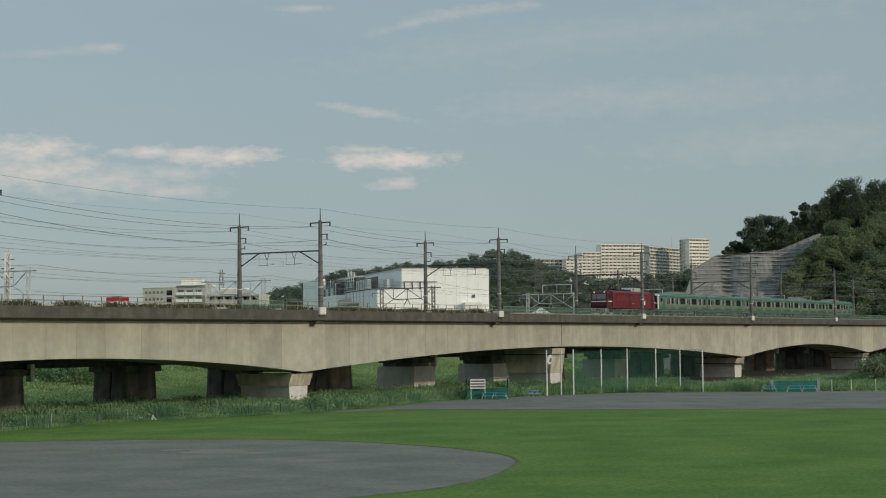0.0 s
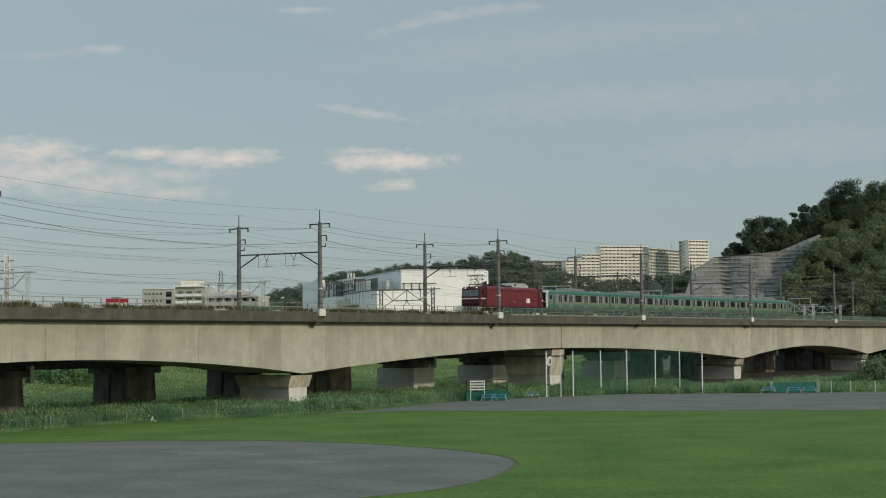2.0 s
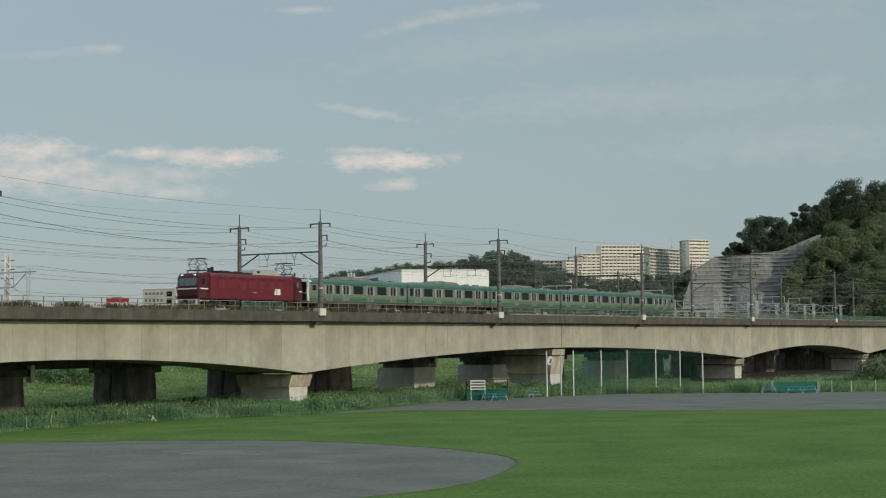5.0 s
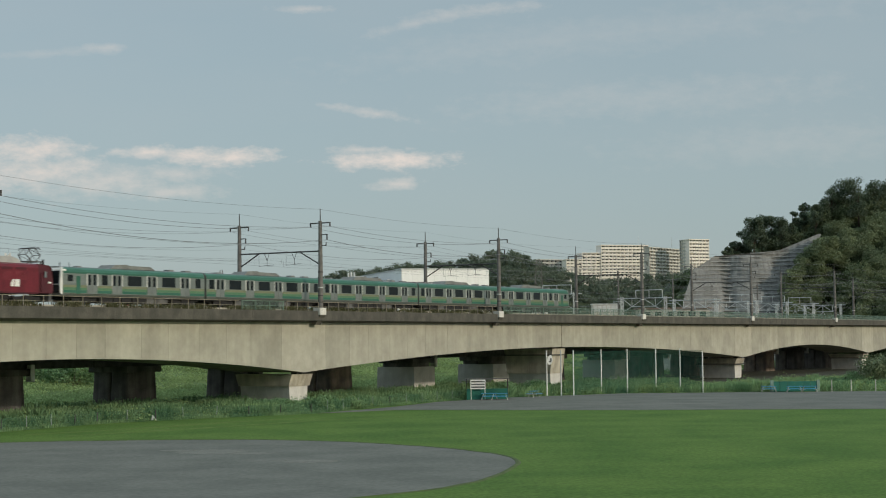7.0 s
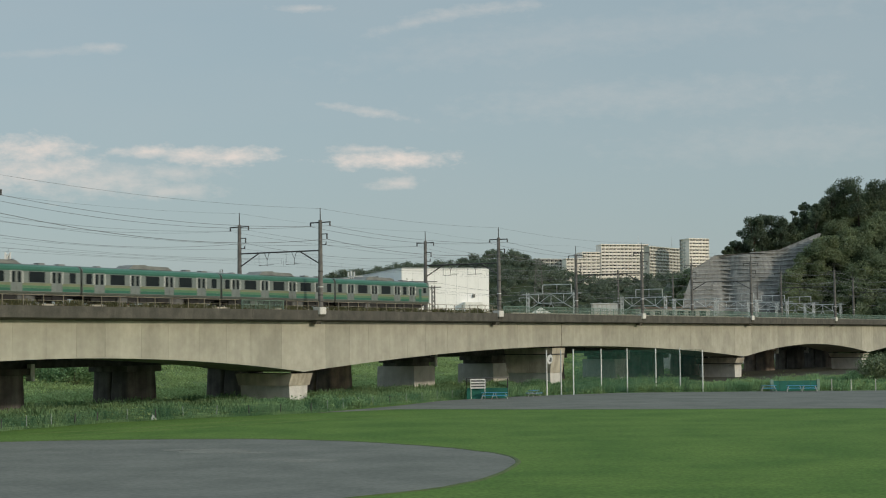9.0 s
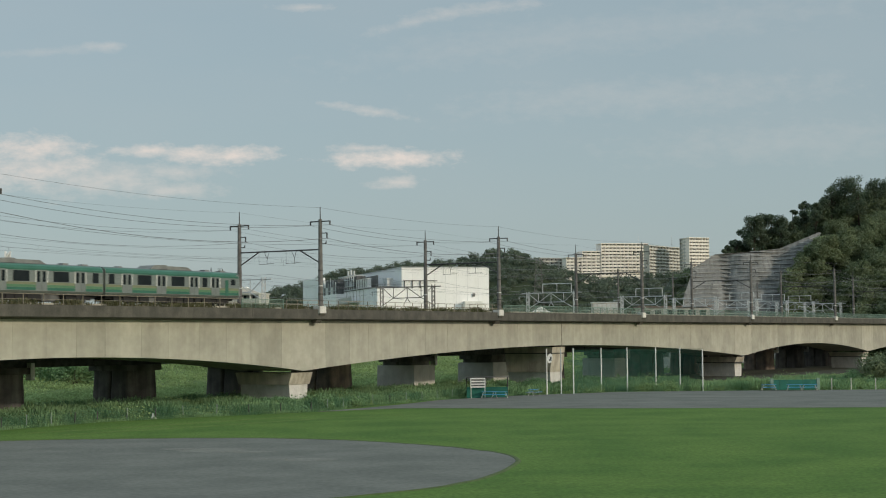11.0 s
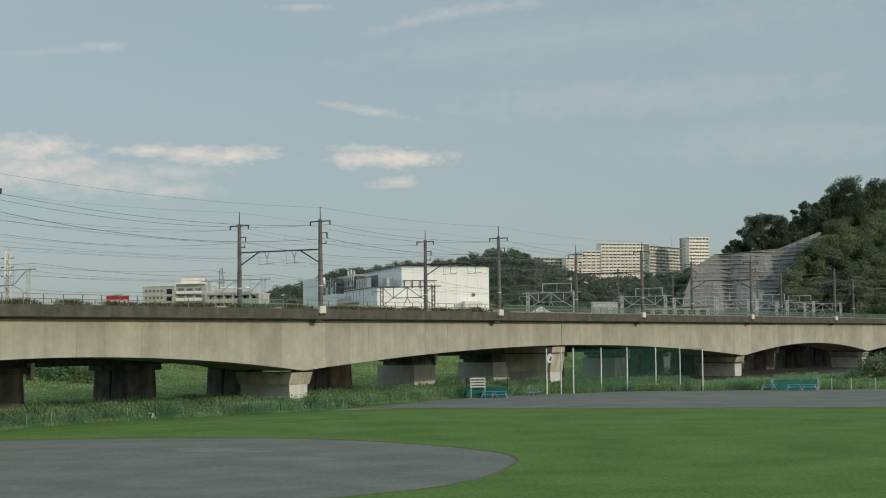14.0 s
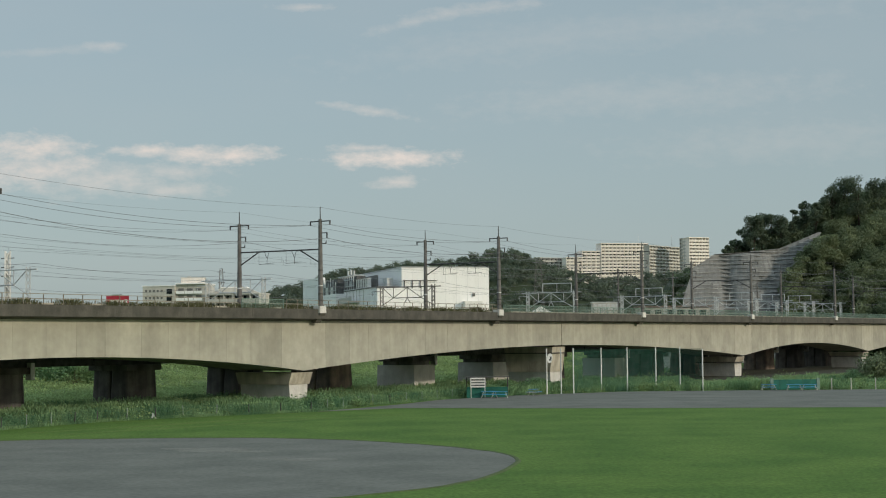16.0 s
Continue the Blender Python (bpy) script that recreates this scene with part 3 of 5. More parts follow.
def locomotive():
    """Nose towards -x, couplers at 0 and 18.6; rail top at z = 0; near side y < 0."""
    lo = thing("locomotive", rail_at(0, 3.7, RAIL_Z), "dark red electric locomotive with grey roof hood and pantographs", "locomotive")
    hw = 1.45
    side = [(-hw, 1.08), (-hw, 3.35), (-1.36, 3.58), (-1.05, 3.72), (1.05, 3.72), (1.36, 3.58), (hw, 3.35), (hw, 1.08)]
    body = part("body", shell(side, 2.35, 16.25), RED, lo)
    # cabs: raked upper front
    for sgn, x0, name in ((1, 0.5, "front_cab"), (-1, 18.1, "rear_cab")):
        pts = [(0.12, 1.08), (0.0, 1.35), (0.0, 2.2), (0.16, 3.3), (0.34, 3.6), (1.85, 3.72), (1.85, 1.08)]
        bm = prism([(x0 + sgn * a, b) for a, b in pts], -hw, hw, "y")
        for v in bm.verts:
            d = abs(v.co.x - x0)
            if d < 0.7:
                v.co.y *= 0.93 + 0.07 * min(1, d / 0.6)
            if v.co.z > 3.4:
                v.co.y *= 0.88
        cab = part(name, bm, RED_D, lo)
        for y0 in (-1.15, -0.38, 0.42):
            w = 0.72
            q = prism([(x0 + sgn * 0.02, 2.36), (x0 + sgn * 0.137, 3.16), (x0 + sgn * 0.19, 3.14), (x0 + sgn * 0.07, 2.34)], y0, y0 + w, "y")
            for v in q.verts:
                v.co.x -= sgn * 0.02
            part("windscreen", q, SKY_GLASS, cab)
        for y0 in (-0.95, 0.75):
            part("headlight", tubes(((x0 + sgn * 0.1, y0 + 0.1, 3.44), (x0 + sgn * 0.5, y0 + 0.1, 3.46), 0.075), n=12), LAMP_GLINT, cab, "round headlight, its glint put in as a glow")
        part("front_band", boxes((min(x0 - sgn * 0.03, x0 + sgn * 0.05), max(x0 - sgn * 0.03, x0 + sgn * 0.05), -1.24, 1.24, 1.98, 2.12)), WHITE, cab, "white band across the nose")
        for yy in (-hw - 0.012, hw - 0.02):
            x1, x2 = sorted((x0 + sgn * 0.62, x0 + sgn * 1.25))
            part("cab_window", boxes((x1 + 0.12, x2 - 0.25, yy, yy + 0.03, 2.5, 3.05)), SKY_GLASS if sgn < 0 else GLASS_D, cab)
            x1, x2 = sorted((x0 + sgn * 1.5, x0 + sgn * 1.62))
            part("handrail", boxes((x1, x1 + 0.04, yy - 0.04, yy - 0.01, 1.2, 2.9), (x2 - 0.04, x2, yy - 0.04, yy - 0.01, 1.2, 2.9)), RED_D, cab)
            x1, x2 = sorted((x0 + sgn * 0.3, x0 + sgn * (1.5 if sgn > 0 else 0.7)))
            part("side_band", boxes((x1, x2, yy - 0.004, yy + 0.03, 1.98, 2.12)), WHITE, cab)
        part("coupler", boxes(*[(min(x0, x0 - sgn * 0.5), max(x0, x0 - sgn * 0.5), -0.15, 0.15, 0.72, 1.02)]), UNDER, lo)
        part("skirt", boxes((min(x0 + sgn * 0.15, x0 + sgn * 0.45), max(x0 + sgn * 0.15, x0 + sgn * 0.45), -1.3, 1.3, 0.35, 1.08)), UNDER_G, lo, "grey snow guard and steps")
    for i in range(6):
        part("guard_stripe", boxes((0.28, 0.62, -1.25 + i * 0.44, -1.13 + i * 0.44, 0.38, 0.98), bevel=0.01), HOOD, lo, "pale stripe of the snow guard")
    for yy in (-hw - 0.02, hw - 0.01):
        for i in range(7):
            x = 3.6 + i * 1.65
            part("louvre", boxes(*[(x, x + 1.25, yy, yy + 0.03, 2.2 + j * 0.1, 2.27 + j * 0.1) for j in range(8)]), RED_L, lo)
        for i in range(7):
            x = 3.5 + i * 1.65
            part("upper_window", boxes((x + 0.1, x + 1.4, yy + 0.004, yy + 0.022, 3.12, 3.34), bevel=0.006), RED_D, lo)
        part("lower_sill", boxes((2.4, 16.2, yy - 0.01, yy + 0.03, 1.02, 1.16)), RED_D, lo)
        e0, e1 = yy - 0.006, yy + 0.02
        part("emblem", boxes((12.95, 13.3, e0, e1, 1.62, 1.98), (13.1, 13.3, e0, e1, 1.98, 2.25)), WHITE, lo, "white emblem shape")
        part("emblem", boxes((13.42, 13.98, e0, e1, 1.62, 2.25), bevel=0.02), WHITE, lo, "white emblem shape")
        part("number_plate", boxes((9.3, 9.85, yy - 0.004, yy + 0.02, 1.76, 1.84)), HOOD, lo)
    part("roof_hood", prism([(9.9, 3.7), (10.1, 4.1), (10.45, 4.3), (13.6, 4.3), (14.3, 4.12), (14.9, 3.7)], -0.85, 0.85, "y"), HOOD, lo, "grey roof hood")
    part("hood_window", boxes((10.75, 11.15, -0.88, -0.8, 3.9, 4.14)), GLASS_D, lo)
    part("roof_gear", boxes((4.2, 9.7, -1.05, 1.05, 3.7, 3.88), (3.3, 3.7, -0.5, -0.2, 3.7, 4.25), (4.0, 4.15, -0.4, -0.1, 3.7, 4.4), (5.0, 6.4, -0.7, 0.6, 3.87, 4.02), (7.4, 8.6, -0.6, 0.6, 3.87, 4.0), (15.1, 15.3, 0.1, 0.4, 3.7, 4.1), (17.3, 17.45, -0.9, -0.75, 3.6, 4.15), bevel=0.03), UNDER, lo)
    pantograph(lo, 2.1, 3.74)
    pantograph(lo, 16.5, 3.74)
    part("underframe", boxes((5.6, 7.4, -1.2, 1.2, 0.5, 1.08), (11.2, 13.0, -1.2, 1.2, 0.5, 1.08), bevel=0.03), UNDER, lo)
    for x in (3.6, 9.3, 15.0):
        bogie(lo, x)
    return lo


def coach(kind):
    """A commuter coach from 0 to 20; kind: -1 has its cab at 0, +1 at 20, 0 none."""
    car = thing("train_coach", rail_at(0, 3.7, RAIL_Z), "stainless commuter coach with green and yellow-green bands", "train coach", "coaches of the train")
    hw, a, b = 1.475, 0.13, 19.87
    prof = [(-hw + 0.06, 0.95), (-hw, 1.15), (-hw, 3.12), (-1.38, 3.36), (-1.15, 3.52), (-0.6, 3.62), (0.6, 3.62), (1.15, 3.52), (1.38, 3.36), (hw, 3.12), (hw, 1.15), (hw - 0.06, 0.95)]
    body = part("body", shell(prof, a, b), STAINLESS, car)
    part("roof", shell([(y * 1.0, z + 0.012) for y, z in prof[4:8]], a + 0.02, b - 0.02), ROOF_G, car)
    doors = [2.35, 7.2, 12.05, 16.9]
    if kind < 0:
        doors = [3.9, 7.2, 12.05, 16.9]
    if kind > 0:
        doors = [3.1, 7.95, 12.8, 16.1]
    for sgn in (-1, 1):
        y0, y1 = (sgn * hw - 0.012, sgn * hw + 0.012)
        lo_x, hi_x = a + 0.06, b - 0.06
        part("upper_band", boxes((lo_x, hi_x, y0, y1, 2.97, 3.14)), BAND_G, car, "green band under the roof")
        part("cornice_band", prism([(sgn * (hw + 0.01), 3.12), (sgn * 1.392, 3.37), (sgn * 1.155, 3.535), (sgn * 1.13, 3.5), (sgn * 1.36, 3.34), (sgn * (hw - 0.03), 3.1)], lo_x, hi_x, "x"), BAND_G, car)
        # the waist bands stop at the doors
        cuts = [lo_x] + [v for d in doors for v in (d - 0.7, d + 0.7)] + [hi_x]
        for x0, x1 in zip(cuts[::2], cuts[1::2]):
            part("yellow_band", boxes((x0, x1, y0, y1, 1.70, 1.92)), BAND_Y, car, "yellow-green waist band")
            part("middle_band", boxes((x0, x1, y0, y1, 1.46, 1.69)), BAND_M, car, "pale green waist band")
            part("green_band", boxes((x0, x1, y0 - 0.001, y1 + 0.001, 1.2, 1.45)), BAND_G, car, "green waist band")
        for d in doors:
            for e in (-0.66, 0.02):
                dr = part("door", boxes((d + e, d + e + 0.64, y0 - 0.012, y1 + 0.012, 1.12, 3.02), bevel=0.008), DOOR_M, car, "bare metal sliding door leaf")
                part("door_window", boxes((d + e + 0.1, d + e + 0.46, y0 - 0.018, y1 + 0.018, 1.95, 2.9)), GLASS_D, dr)
            for e in (-0.74, 0.67):
                part("door_surround", boxes((d + e + 0.0, d + e + 0.075, y0 - 0.02, y1 + 0.02, 1.9, 2.98)), WHITE, car)
        for d0, d1 in zip(doors, doors[1:]):
            m = (d0 + d1) / 2
            half = 0.95 if d1 - d0 > 4 else 0.36
            part("window", boxes((m - half, m + half, y0 - 0.008, y1 + 0.008, 1.98, 2.92), bevel=0.006), GLASS_D, car)
        if kind >= 0:
            part("window", boxes((0.62, 1.35, y0 - 0.008, y1 + 0.008, 1.98, 2.92)), GLASS_D, car)
        else:
            part("cab_door", boxes((1.85, 2.35, y0 - 0.014, y1 + 0.014, 1.12, 2.75)), BAND_G, car, "green cab door")
            part("cab_window", boxes((0.75, 1.4, y0 - 0.01, y1 + 0.01, 2.25, 2.85)), GLASS_D, car)
        if kind <= 0:
            part("window", boxes((18.5, 19.25, y0 - 0.008, y1 + 0.008, 1.98, 2.92)), GLASS_D, car)
        else:
            part("cab_door", boxes((17.65, 18.15, y0 - 0.014, y1 + 0.014, 1.12, 2.75)), BAND_G, car, "green cab door")
            part("cab_window", boxes((18.6, 19.25, y0 - 0.01, y1 + 0.01, 2.25, 2.85)), GLASS_D, car)
    if kind:
        x0, sg = (a, 1) if kind < 0 else (b, -1)
        end = part("cab_end", prism([(x0 - sg * 0.02, 1.0), (x0 - sg * 0.24, 1.15), (x0 - sg * 0.26, 2.1), (x0 - sg * 0.12, 3.3), (x0 + sg * 0.04, 3.55), (x0 + sg * 0.04, 1.0)], -1.42, 1.42, "y"), WHITE if kind < 0 else STAINLESS, car, "rounded cab end")
        xs = sorted((x0 - sg * 0.29, x0 - sg * 0.1))
        part("windscreen", boxes((*xs, -1.25, 1.25, 2.0, 3.2), bevel=0.05), GLASS_D, end)
        part("end_band", boxes((*xs, -1.3, 1.3, 1.2, 1.92), bevel=0.04), UNDER if kind < 0 else BAND_G, end)
        for y0 in (-1.46, 1.4):
            x1, x2 = sorted((x0 - sg * 0.02, x0 + sg * 0.45))
            part("corner_pillar", boxes((x1, x2, y0, y0 + 0.06, 1.1, 3.35), bevel=0.02), WHITE if kind < 0 else STAINLESS, end, "pale corner pillar")
    part("air_conditioner", prism([(6.9, 3.6), (7.5, 3.98), (9.2, 4.05), (9.4, 3.95), (12.4, 3.92), (13.1, 3.6)], -0.95, 0.95, "y"), ROOF_G, car, "grey roof air conditioner")
    part("vent", boxes((15.8, 16.5, -0.35, 0.35, 3.6, 3.8), (18.3, 19.1, -0.3, 0.3, 3.6, 3.78), (3.2, 3.7, -0.3, 0.3, 3.6, 3.76), bevel=0.03), ROOF_G, car)
    if kind < 0:
        part("antenna", tubes(((1.2, 0, 3.6), (1.2, 0, 4.1), 0.04), ((2.4, 0, 3.6), (2.4, 0, 4.05), 0.03), n=6), UNDER, car)
    if kind > 0:
        part("antenna", tubes(((17.2, 0, 3.6), (17.2, 0, 4.1), 0.04), ((18.4, 0, 3.6), (18.4, 0, 4.05), 0.03), n=6), UNDER, car)
    bogie(car, 3.1)
    bogie(car, 16.9)
    rg = random.Random(kind + 7)
    part("underfloor", boxes((0.3, 19.7, -1.38, 1.38, 0.8, 0.955), (0.6, 19.4, -1.0, 1.0, 0.62, 0.8)), UNDER, car)
    x = 5.0
    while x < 14.4:
        w = rg.uniform(0.9, 2.1)
        part("equipment_box", boxes((x, x + w, -1.3, 1.3, rg.uniform(0.22, 0.4), 0.95), bevel=0.04), UNDER if rg.random() < 0.6 else UNDER_G, car)
        x += w + rg.uniform(0.05, 0.2)
    part("gangway", boxes(*([(a - 0.13, a, -1.0, 1.0, 1.0, 3.3)] if kind >= 0 else []), *([(b, b + 0.13, -1.0, 1.0, 1.0, 3.3)] if kind <= 0 else [])), UNDER_G, car)
    return car


LOCO = locomotive()
CARS = [coach(-1), coach(0)]
CARS += [copy_thing(CARS[1], rail_at(0, 3.7, RAIL_Z)) for _ in range(2)] + [coach(1)]


def motions():
    # place of the locomotive's rear coupler along the track
    rows = [(0.0, 96.5), (1.0, 77.7), (2.0, 58.9), (3.0, 40.2), (4.0, 21.55), (5.5, -6.6), (7.0, -34.7), (8.0, -53.5), (9.0, -72.2), (10.5, -100.0), (12.3, -133.2), (14.0, -164.6), (16.0, -201.4)]
    walk(LOCO, [(t, rail_at(s - 19.05, 3.7, RAIL_Z)) for t, s in rows])
    for i, c in enumerate(CARS):
        walk(c, [(t, rail_at(s + 20.0 * i, 3.7, RAIL_Z)) for t, s in rows])

# ---- railings on the bridge ----
def railing(name, s0, s1, step, w, material, green):
    h = 0.92
    r = thing(name, rail_at(0, 0, DECK_Z), "green mesh safety fence along the bridge edge" if green else "weathered steel handrail along the bridge edge", "railing", "railings of the bridge")
    post = mesh_of("post", boxes((-0.032, 0.032, -0.032, 0.032, 0, h)), material)
    k = int((s1 - s0) / step)
    for i in range(k + 1):
        part("post", post, material, r, at=move(s0 + i * step, w, 0))
    part("top_rail", boxes((s0, s1, w - 0.03, w + 0.03, h, h + 0.055)), material, r)
    part("mid_rail", boxes((s0, s1, w - 0.015, w + 0.015, 0.46, 0.49)), material, r)
    if green:
        bm = bmesh.new()
        x = s0
        while x < s1:
            box(bm, x, x + 0.02, w - 0.008, w + 0.008, 0.05, h)
            x += 0.13
        tagged(part("mesh_infill", bm, material, r), kind="stuff")
    return r


railing("handrail", -75, -12, 2.4, 0.1, RAILING, False)
railing("safety_fence", -11.5, -4.4, 2.3, 0.1, GREEN_F, True)
railing("handrail", -4, 42, 1.9, 0.1, RAILING, False)
railing("safety_fence", 42.6, 240, 2.2, 0.1, GREEN_F, True)
railing("handrail", -75, 240, 3.0, 11.3, RAILING, False)


# ---- overhead wires ----
def wire(bm, stops, w, z, sag, r, unit=42.0, k=10):
    """One unbroken wire that sags between its supports."""
    pts = []
    for a, b in zip(stops, stops[1:]):
        g = sag * ((b - a) / unit) ** 2
        pts += [Vector((a + (b - a) * i / k, w, z - 4 * g * (i / k) * (1 - i / k))) for i in range(k)]
    pts.append(Vector((stops[-1], w, z)))
    rings = [[bm.verts.new(p + Vector((0, dy * r, dz * r))) for dy, dz in ((1, 0), (0, 1), (-1, 0), (0, -1))] for p in pts]
    for ra, rb in zip(rings, rings[1:]):
        for i in range(4):
            bm.faces.new((ra[i], ra[(i + 1) % 4], rb[(i + 1) % 4], rb[i]))
    return bm


def line(label, w, z, sag, r, droppers=0.0):
    stops = (-90.0,) + POLES + (275.0,)
    ob = solid("overhead_wire", wire(bmesh.new(), stops, w, z, sag, r * (0.85 if w < 2 else 0.6)), WIRE, rail_at(0, 0, DECK_Z), label, "cable", "wires over the bridge")
    if droppers:
        bm = bmesh.new()
        for a, b in zip(stops, stops[1:]):
            x = a + 3
            while x < b - 2:
                t = (x - a) / (b - a)
                tube(bm, (x, w, z - droppers), (x, w, z - 4 * sag * ((b - a) / 42) ** 2 * t * (1 - t)), 0.013, n=4)
                x += 6
        tagged(part("dropper", bm, WIRE, ob), kind="stuff")
    return ob


for w in (0.0, 11.3):
    line("thin earth wire between the mast tops", w, 11.15, 0.45, 0.014)
    line("dark feeder cable on the mast crossarm", w - 1.31, 9.2, 0.75, 0.022)
    line("dark feeder cable on the mast crossarm", w + 1.31, 9.2, 0.85, 0.022)
    line("dark feeder cable on the mast side arm", w - 0.9, 7.75, 1.0, 0.03)
    line("thin signal cable on the mast side arm", w - 0.8, 7.1, 0.55, 0.016)
for w in (3.55, 7.35):
    line("messenger wire with droppers over the track", w, 5.85, 0.5, 0.017, droppers=0.72)
    line("contact wire over the track", w, 5.13, 0.0, 0.015)


# ---- the older bridge behind, on brick piers ----
def old_pier(s, tone, jacket):
    p = thing("brick_pier", rail_at(s, 16.0, 0), "sooty brick pier of the older bridge" + (" with a concrete jacket" if jacket else ""), "bridge pier", "piers of the older bridge")
    for i, y in enumerate((0.0, 2.65)):
        bm = bmesh.new()
        rings = []
        for z, g in ((-0.5, 0.16), (1.5, 0.1), (4.1, 0.0)):
            ring = []
            for j in range(20):
                t = 2 * math.pi * j / 20
                cx, cy = math.cos(t), math.sin(t)
                ring.append(bm.verts.new(((2.3 + g) * (abs(cx) ** 0.3) * (1 if cx > 0 else -1), y + 1.3 + (1.32 + g) * (abs(cy) ** 0.3) * (1 if cy > 0 else -1), z)))
            rings.append(ring)
        for a, b in zip(rings, rings[1:]):
            for j in range(20):
                bm.faces.new((a[j], a[(j + 1) % 20], b[(j + 1) % 20], b[j]))
        bm.faces.new(rings[-1])
        part("shaft", bm, tone, p)
        part("cap", boxes((-2.75, 2.75, y - 0.25, y + 2.85 - (0.1 if i else 0.2), 4.1 + 0.005 * i, 4.75), bevel=0.08), tone, p)
    if jacket:
        part("jacket", prism([(-2.75, -0.4), (2.75, -0.4), (2.6, 3.6), (-2.6, 3.6)], -0.4, 5.7, "y"), CONC_W, p, "pale concrete jacket round the foot")
    if jacket or s < -20 or s > 120:
        part("marker", boxes((2.78, 2.9, -0.6, 0.4, 3.5, 5.2), (2.4, 2.9, -0.7, -0.56, 3.5, 5.2), bevel=0.02), WHITE, p, "pale plate bracketed to the pier cap")
    return p


for k, s in enumerate((-28.2, -8.8, 10.2, 28.6, 47.6, 69.2, 88.0, 110.5, 127, 146, 165, 184, 203, 222)):
    old_pier(s, BRICK_L if k in (3, 9, 10, 11) else BRICK, k in (4, 5, 7))
old = thing("old_bridge", BR, "dark steel girder deck of the older bridge behind", "bridge", kind="structure")
for a in range(-130, 320, 19):
    for w in (16.3, 20.6):
        part("plate_girder", boxes((a + 0.1, a + 18.9, w, w + 0.35, 4.75, 6.6), (a + 0.1, a + 18.9, w - 0.12, w + 0.47, 6.6, 6.7)), STEEL, old)
part("deck", boxes((-130, 320, 14.0, 23.4, 6.7, 9.6)), CONC_D, old)
for w in (16.7, 20.9):
    for g in (-0.53, 0.53):
        part("rail", boxes((-130, 320, w + g - 0.035, w + g + 0.035, 9.6, 9.75)), STEEL, old)


def lattice(bm, a, b, half, r, n=8):
    a, b = Vector(a), Vector(b)
    d = (b - a).normalized()
    u = d.orthogonal().normalized()
    v = d.cross(u)
    cs = [u * half + v * half, u * half - v * half, -u * half - v * half, -u * half + v * half]
    for c in cs:
        tube(bm, a + c, b + c, r, n=4)
    for i in range(n):
        for j in range(4):
            c0, c1 = cs[j], cs[(j + 1) % 4]
            if (i + j) % 2:
                c0, c1 = c1, c0
            tube(bm, a.lerp(b, i / n) + c0, a.lerp(b, (i + 1) / n) + c1, r * 0.7, n=4)
    return bm


def gantry(s, pale, frames):
    m = GALV if pale else POLE
    g = thing("lattice_gantry", rail_at(s, 14.3, 9.6), ("pale" if pale else "grey") + " steel lattice gantry over the older tracks", "catenary mast", "gantries of the older bridge")
    for w in (0.0, 8.6):
        part("column", lattice(bmesh.new(), (0, w, 0), (0, w, 5.1), 0.2, 0.05), m, g)
    part("beam", tubes(((0, -1.2, 4.85), (0, 9.6, 4.85), 0.08), n=6), m, g)
    part("lower_beam", tubes(((0, 2.0, 3.35), (0, 6.6, 3.35), 0.07), n=6), m, g)
    for w0, z0, w1, z1 in ((0, 2.3, 2.0, 3.35), (2.0, 3.35, 0.2, 4.8), (2.0, 3.35, 2.0, 4.8), (2.0, 3.35, 4.3, 4.8), (4.3, 4.8, 6.6, 3.35), (6.6, 3.35, 6.6, 4.8), (6.6, 3.35, 8.6, 2.3), (6.6, 3.35, 8.4, 4.8), (4.3, 4.8, 4.3, 3.35), (4.3, 3.35, 3.8, 2.6), (4.3, 3.35, 4.8, 2.6)):
        part("strut", tubes(((0, w0, z0), (0, w1, z1), 0.055), n=5), m, g)
    if frames:
        for w0 in (0.6, 3.2):
            part("upper_frame", tubes(((0, w0, 4.85), (0, w0, 6.35), 0.07), ((0, w0, 6.3), (0, w0 + 2.6, 6.3), 0.07), ((0, w0 + 2.6, 6.3), (0, w0 + 2.6, 4.85), 0.07), n=5), m, g)
    part("end_arm", tubes(((0, 8.6, 4.3), (0, 10.3, 4.3), 0.05), ((0, 10.2, 4.3), (0, 10.2, 3.7), 0.04), n=5), m, g)
    return g


for s, pale, fr in ((-27.2, True, False), (10.2, True, False), (48.0, False, False), (90.8, True, True), (126.5, True, True), (150.0, True, False), (172.0, True, True), (190.0, True, True), (207.0, True, True), (226.0, True, False)):
    gantry(s, pale, fr)
mast = thing("white_mast", rail_at(-26.4, 18.0, 9.6), "tall pale lattice mast lit by the sun", "catenary mast")
part("column", lattice(bmesh.new(), (0, 0, 0), (0, 0, 6.8), 0.24, 0.1, 10), WHITE, mast)
part("core", tubes(((0, 0, 0), (0, 0, 6.6), 0.17), n=8), WHITE, mast)
for z in (6.1, 5.2, 4.3, 1.6):
    part("arm", tubes(((0, -0.9, z), (0, 0.9, z), 0.05), n=5), STEEL, mast)
for w, z, sg, r in ((16.6, 14.6, 0.6, 0.025), (20.8, 14.6, 0.6, 0.025), (16.6, 13.9, 0.0, 0.02), (13.2, 15.0, 0.7, 0.034), (24.4, 13.6, 0.9, 0.034), (22.9, 15.8, 0.7, 0.028)):
    bm = wire(bmesh.new(), (-66.0, -27.2, 10.2, 48.0, 90.8, 126.5, 150.0, 172.0, 190.0, 207.0, 226.0, 262.0), w, z, sg, r * 0.5, 38.0)
    solid("overhead_wire", bm, WIRE, BR, "dark wire over the older tracks", "cable", "wires of the older bridge")
